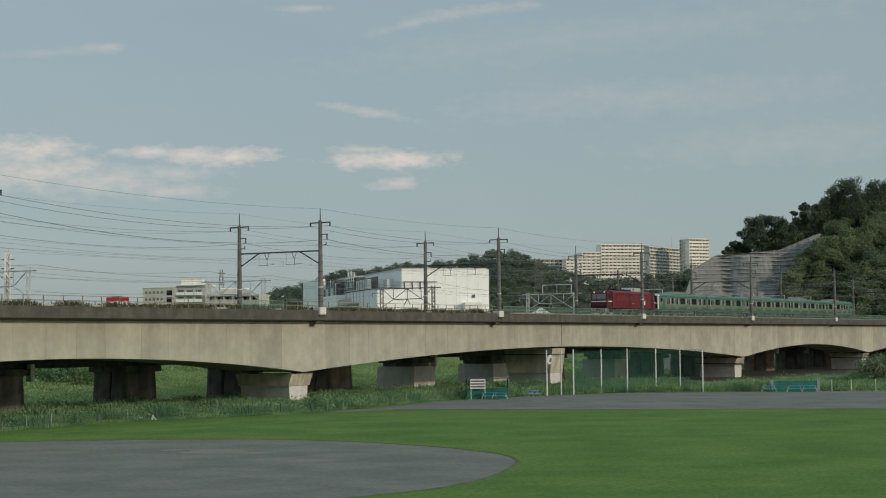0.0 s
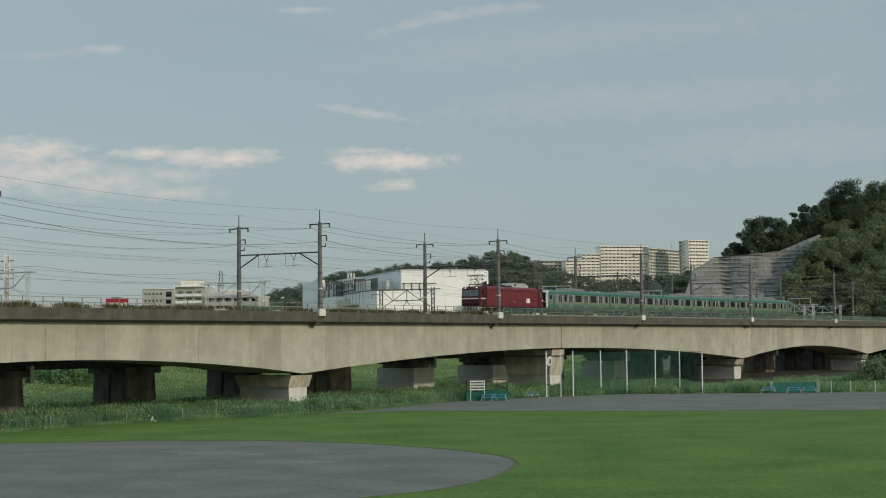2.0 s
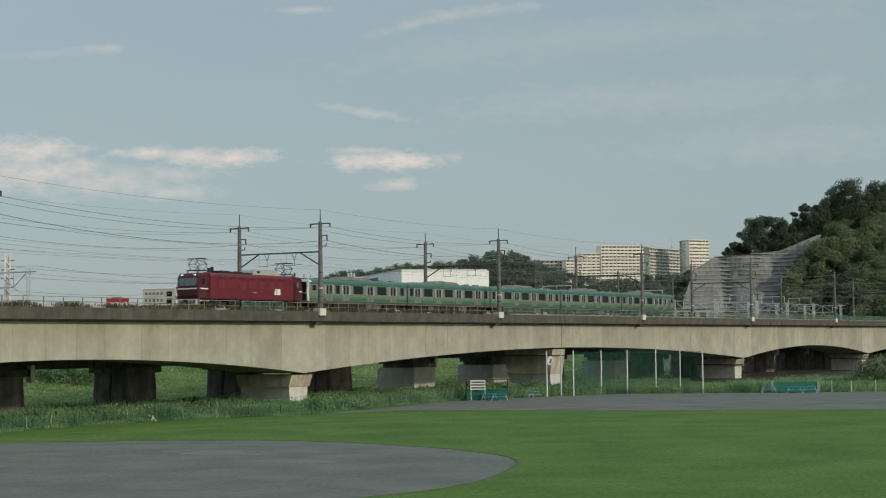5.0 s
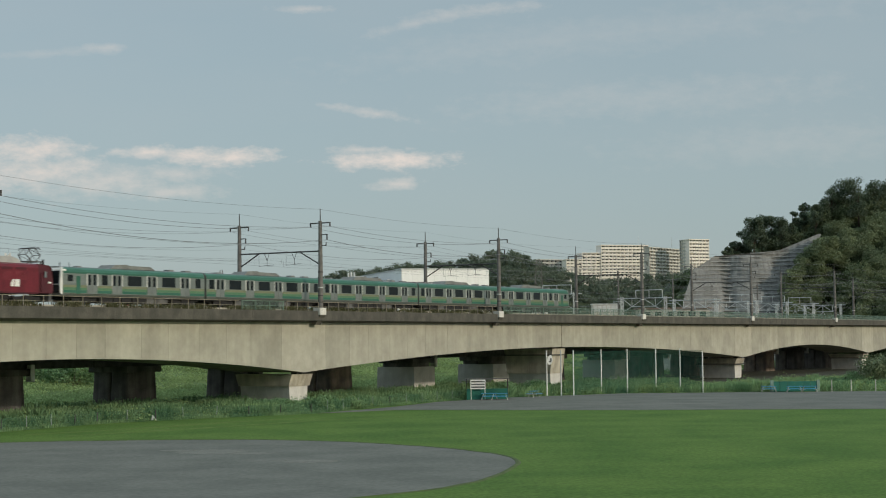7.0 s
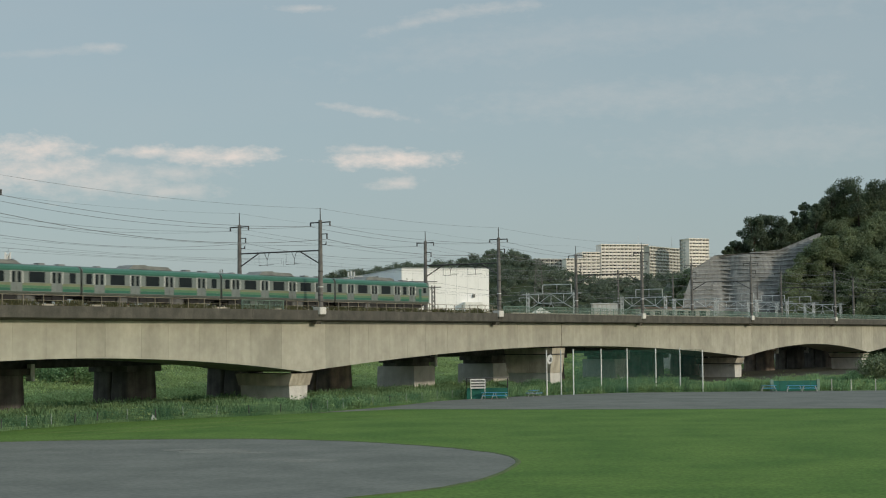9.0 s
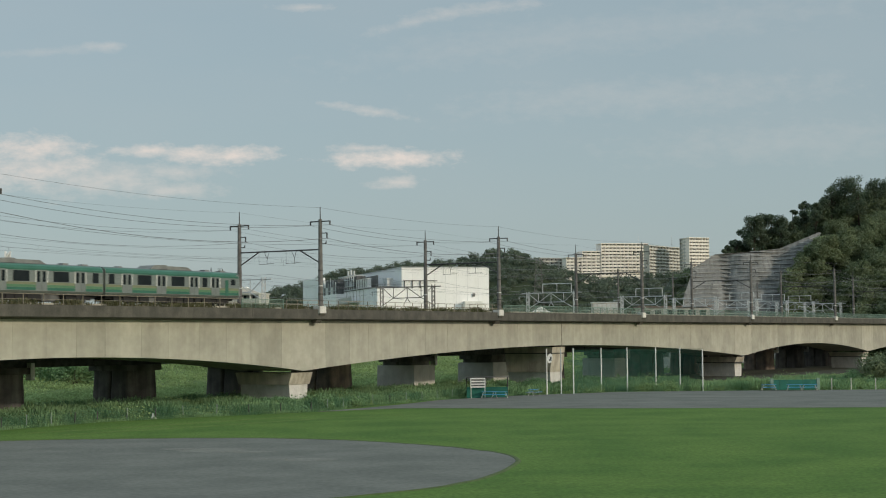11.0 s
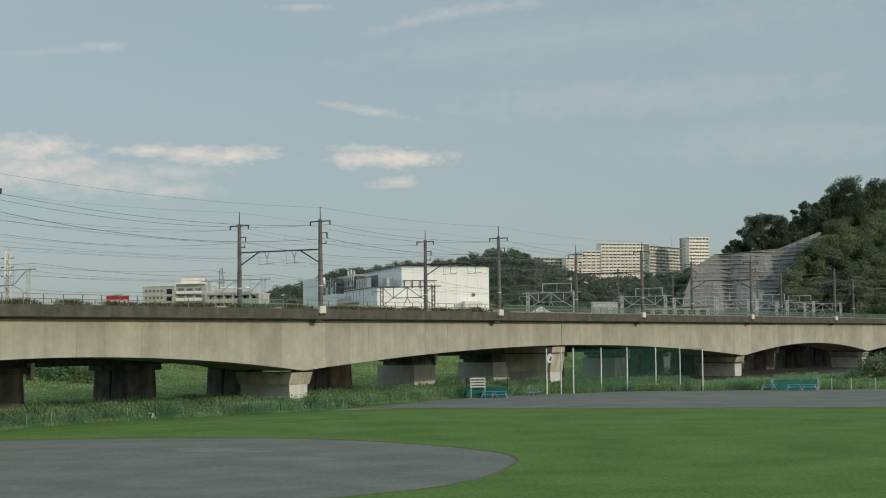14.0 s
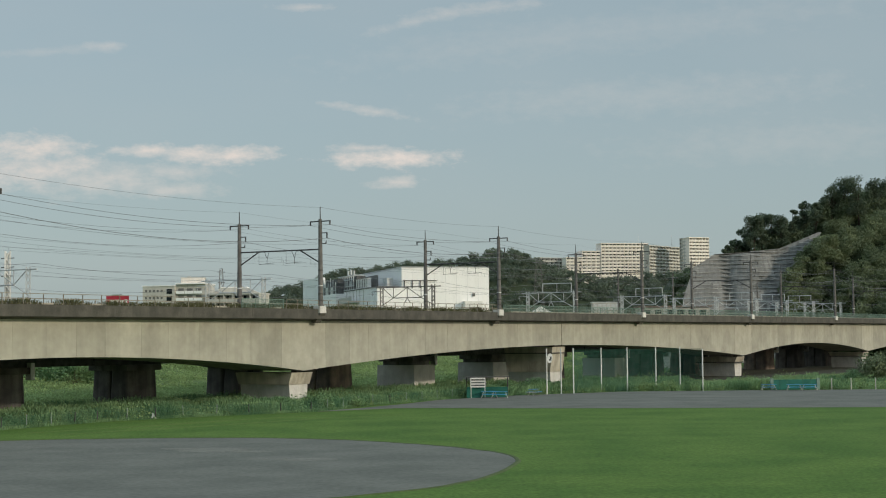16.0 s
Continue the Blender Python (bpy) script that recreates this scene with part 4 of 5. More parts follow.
# line poles past the second bridge
for s, w, top in ((155.0, 11.3 + 14, 19.5), (191.0, 11.3 + 10, 18.5), (131.5, 26.0, 19.8)):
    if top:
        p = thing("utility_pole", rail_at(s, w, 0), "weathered concrete utility pole with short arms", "utility pole", "poles by the railway")
        part("shaft", tubes(((0, 0, 0), (0, 0, top), 0.22, 0.15), n=10), POLE, p)
        part("crossarm", boxes((-0.05, 0.05, -1.0, 1.0, top - 0.9, top - 0.78)), STEEL, p)
        part("crossarm", boxes((-0.05, 0.05, -0.8, 0.8, top - 2.0, top - 1.88)), STEEL, p)


# ---- leaves, woods, hills ----
def leaf_quads(rs, blobs, size):
    """Leaf clumps on the rims of ellipsoid lobes: rows of centre, radii and count."""
    out = []
    for cx, cy, cz, rx, ry, rz, n in blobs:
        d = rs.normal(size=(n, 3))
        d[:, 2] = d[:, 2] * 0.9 + 0.25
        d /= np.linalg.norm(d, axis=1)[:, None]
        rad = rs.uniform(0.5, 1.22, n)[:, None]
        c = np.array([cx, cy, cz]) + d * rad * np.array([rx, ry, rz])
        nrm = d + rs.normal(size=(n, 3)) * 0.7
        nrm /= np.linalg.norm(nrm, axis=1)[:, None]
        t = np.cross(nrm, rs.normal(size=(n, 3)))
        t /= np.linalg.norm(t, axis=1)[:, None]
        b = np.cross(nrm, t)
        s = size * rs.uniform(0.55, 1.25, n)[:, None]
        q = np.stack([c + t * s, c + b * s * 0.7 - nrm * s * 0.12, c - t * s, c - b * s * 0.7 - nrm * s * 0.12], axis=1)
        out.append(q)
    return np.concatenate(out)


def quads_mesh(name, q, material):
    me = bpy.data.meshes.new(name)
    n = len(q)
    me.vertices.add(4 * n)
    me.vertices.foreach_set("co", q.reshape(-1).astype(np.float32))
    me.loops.add(4 * n)
    me.loops.foreach_set("vertex_index", np.arange(4 * n, dtype=np.int32))
    me.polygons.add(n)
    me.polygons.foreach_set("loop_start", np.arange(0, 4 * n, 4, dtype=np.int32))
    me.update(calc_edges=True)
    me.materials.append(material)
    return me


def lobes(rs, r, h, k, n):
    """A crown of k uneven lobes, r wide and h high, standing on z = 0."""
    rows = []
    for i in range(k):
        a = rs.uniform(0, 2 * math.pi)
        rr = r * rs.uniform(0.15, 0.62)
        z = h * rs.uniform(0.3, 0.8)
        q = r * rs.uniform(0.32, 0.52)
        rows.append((rr * math.cos(a), rr * math.sin(a), z, q, q, q * rs.uniform(0.7, 0.95), n // k))
    return rows


def hill_mesh(name, xs, ys, height, material, label):
    bm = bmesh.new()
    g = {}
    for i, x in enumerate(xs):
        for j, y in enumerate(ys):
            g[i, j] = bm.verts.new((x, y, height(x, y)))
    for i in range(len(xs) - 1):
        for j in range(len(ys) - 1):
            bm.faces.new((g[i, j], g[i + 1, j], g[i + 1, j + 1], g[i, j + 1]))
    return solid(name, bm, material, Matrix(), label, "hill", kind="structure", smooth=True)


def smooth01(t):
    t = max(0.0, min(1.0, t))
    return t * t * (3 - 2 * t)


BACK_X = [-230, -160, -125, -110, -86, -58, -16, 12, 27, 37, 45, 55, 62, 76, 97, 118, 146, 157, 190, 260]
BACK_Z = [8, 22, 34, 39, 45, 53, 57, 58, 63, 65, 63, 59, 56, 50, 45, 46, 48, 51, 50, 40]


def back_hill(x, y):
    top = float(np.interp(x, BACK_X, BACK_Z)) - 6.5
    back = 1.0 if y < 1010 else max(0.0, 1 - (y - 1010) / 160) if x < 70 else 1.0
    return -0.5 + top * smooth01((y - 800) / 200) * back + 2.0 * noise.noise((x / 25, y / 25, 3))


hill_mesh("back_hill", [x for x in range(-240, 280, 10)], [790 + 12 * i for i in range(34)], back_hill, SOIL, "low wooded ridge behind the factory")
rs = np.random.RandomState(3)
rows = []
variants = [np.array(lobes(rs, 4.4, 6.6, 9, 380)) for _ in range(7)]
for iy in range(9):
    for ix in range(72):
        x = -190 + ix * 5.4 + rs.uniform(-2.4, 2.4)
        y = 872 + iy * 17 + rs.uniform(-7, 7)
        v = variants[rs.randint(7)].copy()
        k = rs.uniform(0.75, 1.25)
        v[:, :6] *= k
        v[:, 0] += x
        v[:, 1] += y
        v[:, 2] += back_hill(x, y) - 0.6
        rows += [tuple(r[:6]) + (int(r[6]),) for r in v]
solid("far_woods", quads_mesh("far_woods", leaf_quads(rs, rows, 0.5), LEAF_HAZE), LEAF_HAZE, Matrix(), "dense dark green woods on the ridge", "woods", kind="stuff")

HILL_X = [60, 66, 72, 80, 84, 88, 95, 99, 103, 107, 110, 117, 125, 150, 200, 300]
HILL_Z = [4, 10, 24, 29, 30, 30, 30.5, 32, 34.5, 36, 40, 43, 44, 48, 51, 50]


def right_hill(x, y):
    top = float(np.interp(x, HILL_X, HILL_Z))
    # the cut face stands steep; further along the slope runs out towards the river
    foot = float(np.interp(x, [60, 92, 100, 112, 140, 300], [444, 442, 425, 405, 390, 380]))
    crest = float(np.interp(x, [60, 92, 100, 112, 140, 300], [462, 460, 462, 470, 480, 490]))
    return -0.5 + top * smooth01((y - foot) / (crest - foot)) + 0.8 * noise.noise((x / 9, y / 9, 7))


hill_mesh("right_hill", [58 + 4 * i for i in range(61)], [372 + 6 * i for i in range(28)], right_hill, SOIL, "steep wooded hill beside the railway cutting")


def in_wall(x, z):
    left = np.interp(z, [0, 15, 18.9, 26.1, 29.1, 30.2], [62.5, 65.2, 66.2, 69.3, 74.5, 76])
    right = np.interp(z, [0, 20, 23.2, 27.3, 31.3, 35.6], [96, 95, 96, 98, 102, 105])
    top = np.interp(x, [66, 69.3, 74.5, 76, 92.7, 97, 105], [18, 26, 29.1, 30.2, 30.8, 32.6, 35.8])
    return left <= x <= right and z <= top


rows = []
variants = [np.array(lobes(rs, 4.0, 6.2, 12, 1200)) for _ in range(8)]
for ix in range(52):
    for iy in range(24):
        x = 97 + ix * 3.3 + rs.uniform(-1.5, 1.5)
        y = 384 + iy * 4.6 + rs.uniform(-2, 2)
        z = right_hill(x, y)
        if z < 0.3 or (x < 99 and z < 22) or (x < 106 and z > 15 and y < 458 and in_wall(x - 1.5, z + 2)):
            continue
        if x > 140 and (ix + iy) % 2:
            continue
        v = variants[rs.randint(8)].copy()
        k = rs.uniform(0.7, 1.3)
        v[:, :6] *= k
        v[:, 0] += x
        v[:, 1] += y
        v[:, 2] += z - 1.2
        rows += [tuple(r[:6]) + (int(r[6] * (1 if x < 135 else 0.2)),) for r in v]
for _ in range(70):
    x, y = rs.uniform(60, 75), rs.uniform(455, 500)
    v = variants[rs.randint(8)].copy()
    v[:, :6] *= rs.uniform(0.6, 0.9)
    v[:, 0] += x
    v[:, 1] += y
    v[:, 2] += max(right_hill(x, y), 6 + (x - 60) * 0.6) - 2.5
    rows += [tuple(r[:6]) + (int(r[6]),) for r in v]
for x, z in ((95.8, 13.5), (96.0, 16), (96.2, 18.5), (97.0, 21), (98.0, 23.5), (99.4, 26), (101.4, 28.5), (103.8, 30.6), (106.6, 32.6), (108.4, 34.0), (99, 14), (101, 18), (103, 22), (105, 26), (107.5, 30)):
    for _ in range(4):
        v = variants[rs.randint(8)].copy()
        v[:, :6] *= rs.uniform(0.6, 0.8)
        v[:, 0] += x + rs.uniform(-3.0, -0.2)
        v[:, 1] += 434.5 + 0.42 * (z - 4) + rs.uniform(-3.5, -0.5)
        v[:, 2] += z - 2.9 + rs.uniform(-0.8, 0.3)
        rows += [tuple(r[:6]) + (int(r[6]),) for r in v]
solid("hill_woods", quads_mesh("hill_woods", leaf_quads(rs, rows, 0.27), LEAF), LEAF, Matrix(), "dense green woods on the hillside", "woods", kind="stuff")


def tree(x, y, z, h, r, lean, seed, name="tree"):
    rt = np.random.RandomState(seed)
    t = thing(name, move(x, y, z), "broad dark green tree on the hilltop", "tree", "trees on the hilltop")
    tr = bmesh.new()
    tube(tr, (0, 0, -0.8), (lean * 0.4, 0, h * 0.45), 0.28, 0.17, n=7)
    tube(tr, (lean * 0.4, 0, h * 0.44), (lean, 0.2, h * 0.85), 0.17, 0.06, n=6)
    trunk = part("trunk", tr, BARK, t)
    rows = []
    for i in range(17):
        a = rt.uniform(0, 6.28)
        zz = h * rt.uniform(0.22, 0.9)
        rr = r * rt.uniform(0.25, 0.8) * (1.15 - 0.5 * abs(zz / h - 0.6))
        px, py = lean * zz / h + rr * math.cos(a), rr * math.sin(a)
        part("limb", tubes(((lean * 0.5, 0, h * rt.uniform(0.35, 0.5)), (px, py, zz), 0.1, 0.035), n=5), BARK, trunk)
        q = r * rt.uniform(0.34, 0.56)
        rows.append((px, py, zz, q, q, q * 0.85, 260))
    rows.append((lean, 0, h * 0.9, r * 0.4, r * 0.4, r * 0.32, 110))
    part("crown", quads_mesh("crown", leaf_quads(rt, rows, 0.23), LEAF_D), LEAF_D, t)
    return t


for i, (x, top, r) in enumerate(((79.6, 31.5, 1.3), (82.2, 34.0, 1.9), (84.6, 37.2, 2.5), (87.0, 41.0, 2.9), (89.4, 41.8, 3.0), (92.2, 41.4, 3.1), (94.9, 41.0, 2.8), (97.8, 42.8, 1.7), (101.4, 45.2, 2.0), (104.4, 44.8, 1.9), (108.9, 48.8, 2.9), (112.0, 51.4, 3.6), (116.5, 52.0, 3.8), (121.5, 51.0, 3.8), (126.0, 51.6, 4.0))):
    y = 459.0 + (i % 3) * 2.5
    k = y / 450.0
    tree(x * k, y, right_hill(x * k, y), max(5.0, (top - 7.2) * k + 7.2 - right_hill(x * k, y)), r, rs.uniform(-0.6, 0.6), 40 + i)


# ---- the cut slope with its grid of concrete ribs ----
def cut_slope():
    w = thing("retaining_slope", Matrix(), "grey shotcrete cut slope with rows of concrete ribs", "retaining wall")

    def face(x, z):
        fold = 1.7 * math.exp(-((x - 78.5) / 2.4) ** 2) + 0.6 * math.sin(x * 0.35) + 0.6 * noise.noise((x * 0.3, z * 0.22, 1)) + 0.35 * noise.noise((x * 0.9, z * 0.7, 2))
        return 436.5 + fold + 0.42 * (z - 4)

    bm = bmesh.new()
    nx, nz = 48, 48
    v = {}
    for i in range(nx + 1):
        for j in range(nz + 1):
            z = 35.8 * j / nz
            lo = float(np.interp(z, [0, 15, 18.9, 26.1, 29.1, 30.2], [62.5, 65.2, 66.2, 69.3, 74.5, 76]))
            hi = float(np.interp(z, [0, 20, 23.2, 27.3, 31.3, 36], [97, 96, 97, 99.5, 103, 106]))
            if z > 30.2:
                lo = float(np.interp(z, [30.2, 30.8, 32.6, 35.8], [76, 92.7, 97, 105]))
            x = lo + (hi - lo) * i / nx
            v[i, j] = bm.verts.new((x, face(x, z), z))
    for i in range(nx):
        for j in range(nz):
            bm.faces.new((v[i, j], v[i + 1, j], v[i + 1, j + 1], v[i, j + 1]))
    part("sprayed_face", bm, SHOT_D, w, smooth=True)
    z = 11.0
    while z < 35:
        x = 63.0
        while x < 105:
            if in_wall(x + 1.0, z):
                bm = bmesh.new()
                x1 = x + 2.8
                vs = []
                for xx in (x, x1):
                    yy = face(xx, z)
                    wz = 0.22 * noise.noise((xx * 0.35, z * 0.3, 9)) + z
                    vs.append([bm.verts.new((xx, yy + dy, wz + dz)) for dy, dz in ((0.3, -0.17), (-0.28, -0.15), (-0.22, 0.11), (0.4, 0.15))])
                for q in range(4):
                    bm.faces.new((vs[0][q], vs[0][(q + 1) % 4], vs[1][(q + 1) % 4], vs[1][q]))
                bm.faces.new(vs[0][::-1])
                bm.faces.new(vs[1])
                bmesh.ops.recalc_face_normals(bm, faces=bm.faces)
                part("rib", bm, SHOT, w)
            x += 2.8
        z += 1.15
    return w


cut_slope()

# ---- buildings ----
def axes(p0, p1):
    """Axes of a facade from p0 to p1, seen from the side where p0 is on the left."""
    d = Vector((p1[0] - p0[0], p1[1] - p0[1], 0))
    return Matrix(((d.x / d.length, -d.y / d.length, 0, p0[0]), (d.y / d.length, d.x / d.length, 0, p0[1]), (0, 0, 1, 0), (0, 0, 0, 1))), d.length


def factory():
    # bright front from (-10.3, 395) to (11.8, 403); the grey side runs back to the left
    m, w = axes((-10.25, 396), (11.4, 402))
    f = thing("factory_building", m, "white windowless factory with pipes and tanks on its terrace", "factory")
    part("main_hall", boxes((0, w, 0, 52, 0, 24.75)), WALLW, f)
    part("parapet", boxes((-0.12, w + 0.12, -0.12, 52.12, 24.75, 25.0)), GALV, f)
    k = 0
    while k * 2.8 < w - 2:
        part("cladding_joint", boxes((k * 2.8 + 2.8, k * 2.8 + 2.84, -0.03, 0.01, 8, 24.7)), GALV, f)
        k += 1
    part("low_hall", boxes((-6.3, -0.02, -0.6, 50, 0, 19.9)), WALLW, f)
    part("low_parapet", boxes((-6.4, -0.02, -0.7, 50.1, 19.9, 20.1)), SHADEY, f)
    part("low_wing", boxes((-9.0, -6.42, 36, 58, 0, 19.4)), WALLW, f)
    part("wing_plant", boxes((-8.3, -6.45, 38, 54, 19.4, 23.4), bevel=0.1), UNDER_G, f, "dark plant on the lower wing")
    part("wing_rail", boxes((-9.0, -8.9, 36, 58, 20.3, 20.45)), GALV, f)
    for i in range(7):
        part("wing_post", tubes(((-8.95, 37 + i * 3.3, 19.4), (-8.95, 37 + i * 3.3, 22.6 + (i % 3) * 0.6), 0.12), n=6), GALV, f)
    for i in range(5):
        part("wing_unit", boxes((-8.9, -8.35, 38.5 + i * 3.2, 40.3 + i * 3.2, 19.4, 21.4), bevel=0.06), WHITE if i % 2 else SHADEY, f)
    part("wing_tank", tubes(((-8.2, 56.4, 19.4), (-8.2, 56.4, 23.2), 0.8), n=16), WHITE, f, "white round tank")
    for y in range(2, 48, 6):
        part("cladding_joint", boxes((-6.43, -6.4, y, y + 0.05, 3, 19.8)), GALV, f)
    part("terrace_deck", boxes((-6.6, -2.2, 10, 46, 20.1, 20.3)), GALV, f)
    for i in range(7):
        part("cooling_unit", boxes((-5.9, -4.9, 12 + i * 2.0, 13.3 + i * 2.0, 20.3, 22.7), bevel=0.08), WHITE, f, "white rooftop cooling unit")
        part("unit_stand", boxes((-6.2, -6.1, 12.3 + i * 2.0, 12.5 + i * 2.0, 20.3, 22.9)), SHADEY, f)
    part("screen_wall", boxes((-4.0, -3.8, 9, 27, 20.3, 23.3)), SHADEY, f, "dark louvred screen")
    for i in range(8):
        part("pipe_frame", tubes(((-6.2, 27 + i * 2.4, 20.3), (-6.2, 27 + i * 2.4, 24.1), 0.12), ((-6.2, 27 + i * 2.4, 24.0), (-3.6, 27 + i * 2.4, 24.0), 0.12), n=6), GALV, f)
    part("dark_plant", boxes((-5.4, -3.0, 27, 45, 20.3, 23.8), bevel=0.1), UNDER_G, f, "dark rooftop plant")
    for i in range(5):
        part("hood_box", boxes((-5.9, -5.3, 28 + i * 3.2, 30 + i * 3.2, 21.0, 22.6), bevel=0.06), GALV if i % 2 else UNDER_G, f)
    for z in (21.2, 22.9, 24.0):
        part("pipe", tubes(((-6.3, 26, z), (-6.3, 46, z), 0.12), n=6), GALV, f)
    for y in (3.0, 6.0):
        part("duct_box", boxes((-3.0, -1.4, y, y + 1.6, 20.3, 22.4), bevel=0.08), GALV, f)
    for y in range(14, 46, 4):
        part("stain_pipe", tubes(((-6.55, y, 8), (-6.55, y, 19.8), 0.09), n=5), WALLG, f)
    part("tank", tubes(((-6.0, 47.5, 20.1), (-6.0, 47.5, 23.6), 1.0), n=16), WHITE, f, "white round tank")
    for x, h in ((-5.0, 25.6), (-4.2, 25.8), (-3.4, 25.7)):
        part("flue", tubes(((x, 39, 20.3), (x, 39, h), 0.28), n=10), GALV, f)
    part("gallery", prism([(-8.4, 16.6), (-6.42, 16.6), (-6.42, 17.0), (-8.25, 17.0), (-8.25, 18.1), (-8.4, 18.1)], 20, 46, "y"), WALLG, f)
    part("wall_lamp", boxes((18.1, 18.7, -0.5, 0.0, 17.6, 18.4), bevel=0.05), SHADEY, f, "dark wall lamp")
    part("annex", boxes((15.5, 20.0, -2.5, -0.02, 0, 16.4)), WHITE, f)
    for i in range(3):
        part("wall_rung", boxes((0.6 + i * 2.0, 0.75 + i * 2.0, -0.3, 0.0, 19.7, 21.6)), STEEL, f)
    part("wall_rail", boxes((0.3, 9.0, -0.35, -0.2, 21.5, 21.65)), STEEL, f)
    part("left_block", boxes((-9.0, -7.5, 58.2, 84, 0, 24.6)), WALLW, f)
    return f


factory()


def slab_block(name, p0, p1, depth, base, top, floors, bays, m_wall, label, cat, rail=1.55, group=""):
    """A housing block with a balcony parapet for each storey and a dark recess with a glazed door for each bay."""
    m, w = axes(p0, p1)
    b = thing(name, m, label, cat, group)
    fh = (top - base) / floors
    part("wall", boxes((0, w, 1.4, depth, min(0.0, base - 28), top)), m_wall, b)
    part("roof", boxes((-0.5, w + 0.5, -0.3, depth + 0.4, top, top + 0.7)), m_wall, b)
    bw = w / bays
    rec = mesh_of("recess", boxes((0.2 * bw, 0.8 * bw, 1.32, 1.38, 0.95, fh - 0.3)), RECESS)
    pane = mesh_of("pane", boxes((0.2 * bw, 0.5 * bw, 1.27, 1.31, 1.0, fh - 0.4)), GLASS_D)
    fin = mesh_of("divider", boxes((-0.2, 0.2, -0.1, 1.4, 0, fh)), m_wall)
    par = mesh_of("balcony", boxes((0.0, w, -0.12, 0.05, -0.15, rail), (0.0, w, 0.05, 1.4, -0.15, 0.0)), m_wall)
    for i in range(floors):
        z = base + i * fh
        part("balcony", par, m_wall, b, at=move(0, 0, z))
        for k in range(bays):
            wn = part("window", rec, SHADEY, b, at=move(k * bw, 0, z))
            part("pane", pane, GLASS_D, wn)
        for k in range(bays + 1):
            part("divider", fin, m_wall, b, at=move(k * bw, -0.03, z))
    return b


A = "large beige apartment block with rows of balconies on the ridge"
G2 = "apartment blocks on the ridge"
slab_block("apartment_block", (137.3, 1394), (179, 1404), 14, 59.5, 87.8, 10, 12, WALLB, A, "apartment building", group=G2)
slab_block("apartment_block", (120.5, 1391), (137, 1395), 14, 56.5, 81.0, 9, 4, WALLB, A, "apartment building", group=G2)
slab_block("apartment_block", (106.5, 1388), (120.4, 1391), 14, 56.5, 75.5, 7, 4, WALLB, A, "apartment building", group=G2)
# grey walls and lower parapets put the shade of these blocks into colour
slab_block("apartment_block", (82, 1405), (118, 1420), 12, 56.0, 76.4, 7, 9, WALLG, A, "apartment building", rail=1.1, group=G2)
slab_block("apartment_block", (179.5, 1400), (214, 1446), 14, 58.0, 86.0, 10, 10, WALLG, "apartment block with rows of balconies on the ridge, shade put in as grey", "apartment building", rail=1.1, group=G2)
slab_block("apartment_block", (206.8, 1404), (212.8, 1392), 12, 58.0, 91.6, 11, 4, WALLG, "apartment block with rows of balconies on the ridge, shade put in as grey", "apartment building", rail=1.1, group=G2)
slab_block("apartment_block", (213, 1390), (231, 1397), 14, 60.0, 91.8, 11, 6, WALLB, A, "apartment building", group=G2)
for x, z in ((171.5, 88.3), (201.0, 86.5)):
    a = thing("roof_aerial", move(x, 1412, z), "thin aerial mast on the apartment roof", "aerial", "aerials on the roofs")
    part("pole", tubes(((0, 0, 0), (0, 0, 9), 0.25, 0.12), n=5), GALV, a)

def plain_house():
    m, w = axes((-139, 744), (-109.5, 738))
    h = thing("low_apartment_house", m, "low pale apartment house with balconies beyond the bridge", "apartment building")
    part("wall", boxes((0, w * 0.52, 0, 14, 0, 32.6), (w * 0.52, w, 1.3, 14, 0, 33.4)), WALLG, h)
    part("roof_edge", boxes((-0.3, w * 0.52 + 0.2, -0.3, 14.3, 32.6, 33.0), (w * 0.52 + 0.2, w + 0.3, -0.2, 14.3, 33.4, 33.8)), WALLW, h)
    for f in range(5):
        z = 29.6 - f * 3.2
        for k in range(5):
            part("window", boxes((1.2 + k * 1.9, 2.2 + k * 1.9, -0.06, 0.02, z + 0.3, z + 1.4)), SHADEY, h)
        part("stair_window", boxes((w * 0.39, w * 0.48, -0.08, 0.02, z - 0.6, z + 1.7)), GLASS_D, h)
        for k in range(3):
            x = w * 0.54 + k * 4.3
            bal = part("balcony", boxes((x, x + 4.0, -0.1, 0.05, z - 0.6, z + 0.7), (x, x + 4.0, 0.05, 1.3, z - 0.6, z - 0.45)), WALLW, h)
            part("window", boxes((x + 0.6, x + 3.3, 1.22, 1.29, z - 0.2, z + 1.9)), SHADEY, bal)
    return h


plain_house()
ph = thing("roof_house", move(-121.2, 744, 33.8), "beige lift house on the apartment roof", "roof house")
part("walls", boxes((0, 10.3, 0, 8, 0, 2.6)), WALLB, ph)
part("roof", boxes((-0.3, 10.6, -0.3, 8.3, 2.6, 2.9)), WALLG, ph)
part("vent", boxes((3.0, 4.0, 2, 3, 2.9, 3.6), bevel=0.05), GALV, ph)
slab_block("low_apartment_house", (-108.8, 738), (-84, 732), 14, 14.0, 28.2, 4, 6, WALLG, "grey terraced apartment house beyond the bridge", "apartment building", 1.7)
ph = thing("roof_house", move(-104, 738, 28.9), "sloping grey roof storey on the apartment house", "roof house")
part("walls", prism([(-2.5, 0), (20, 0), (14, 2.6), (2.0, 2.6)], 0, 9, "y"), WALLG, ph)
part("ridge", boxes((2.0, 14.0, 0.2, 8.8, 2.6, 3.0)), WALLW, ph)


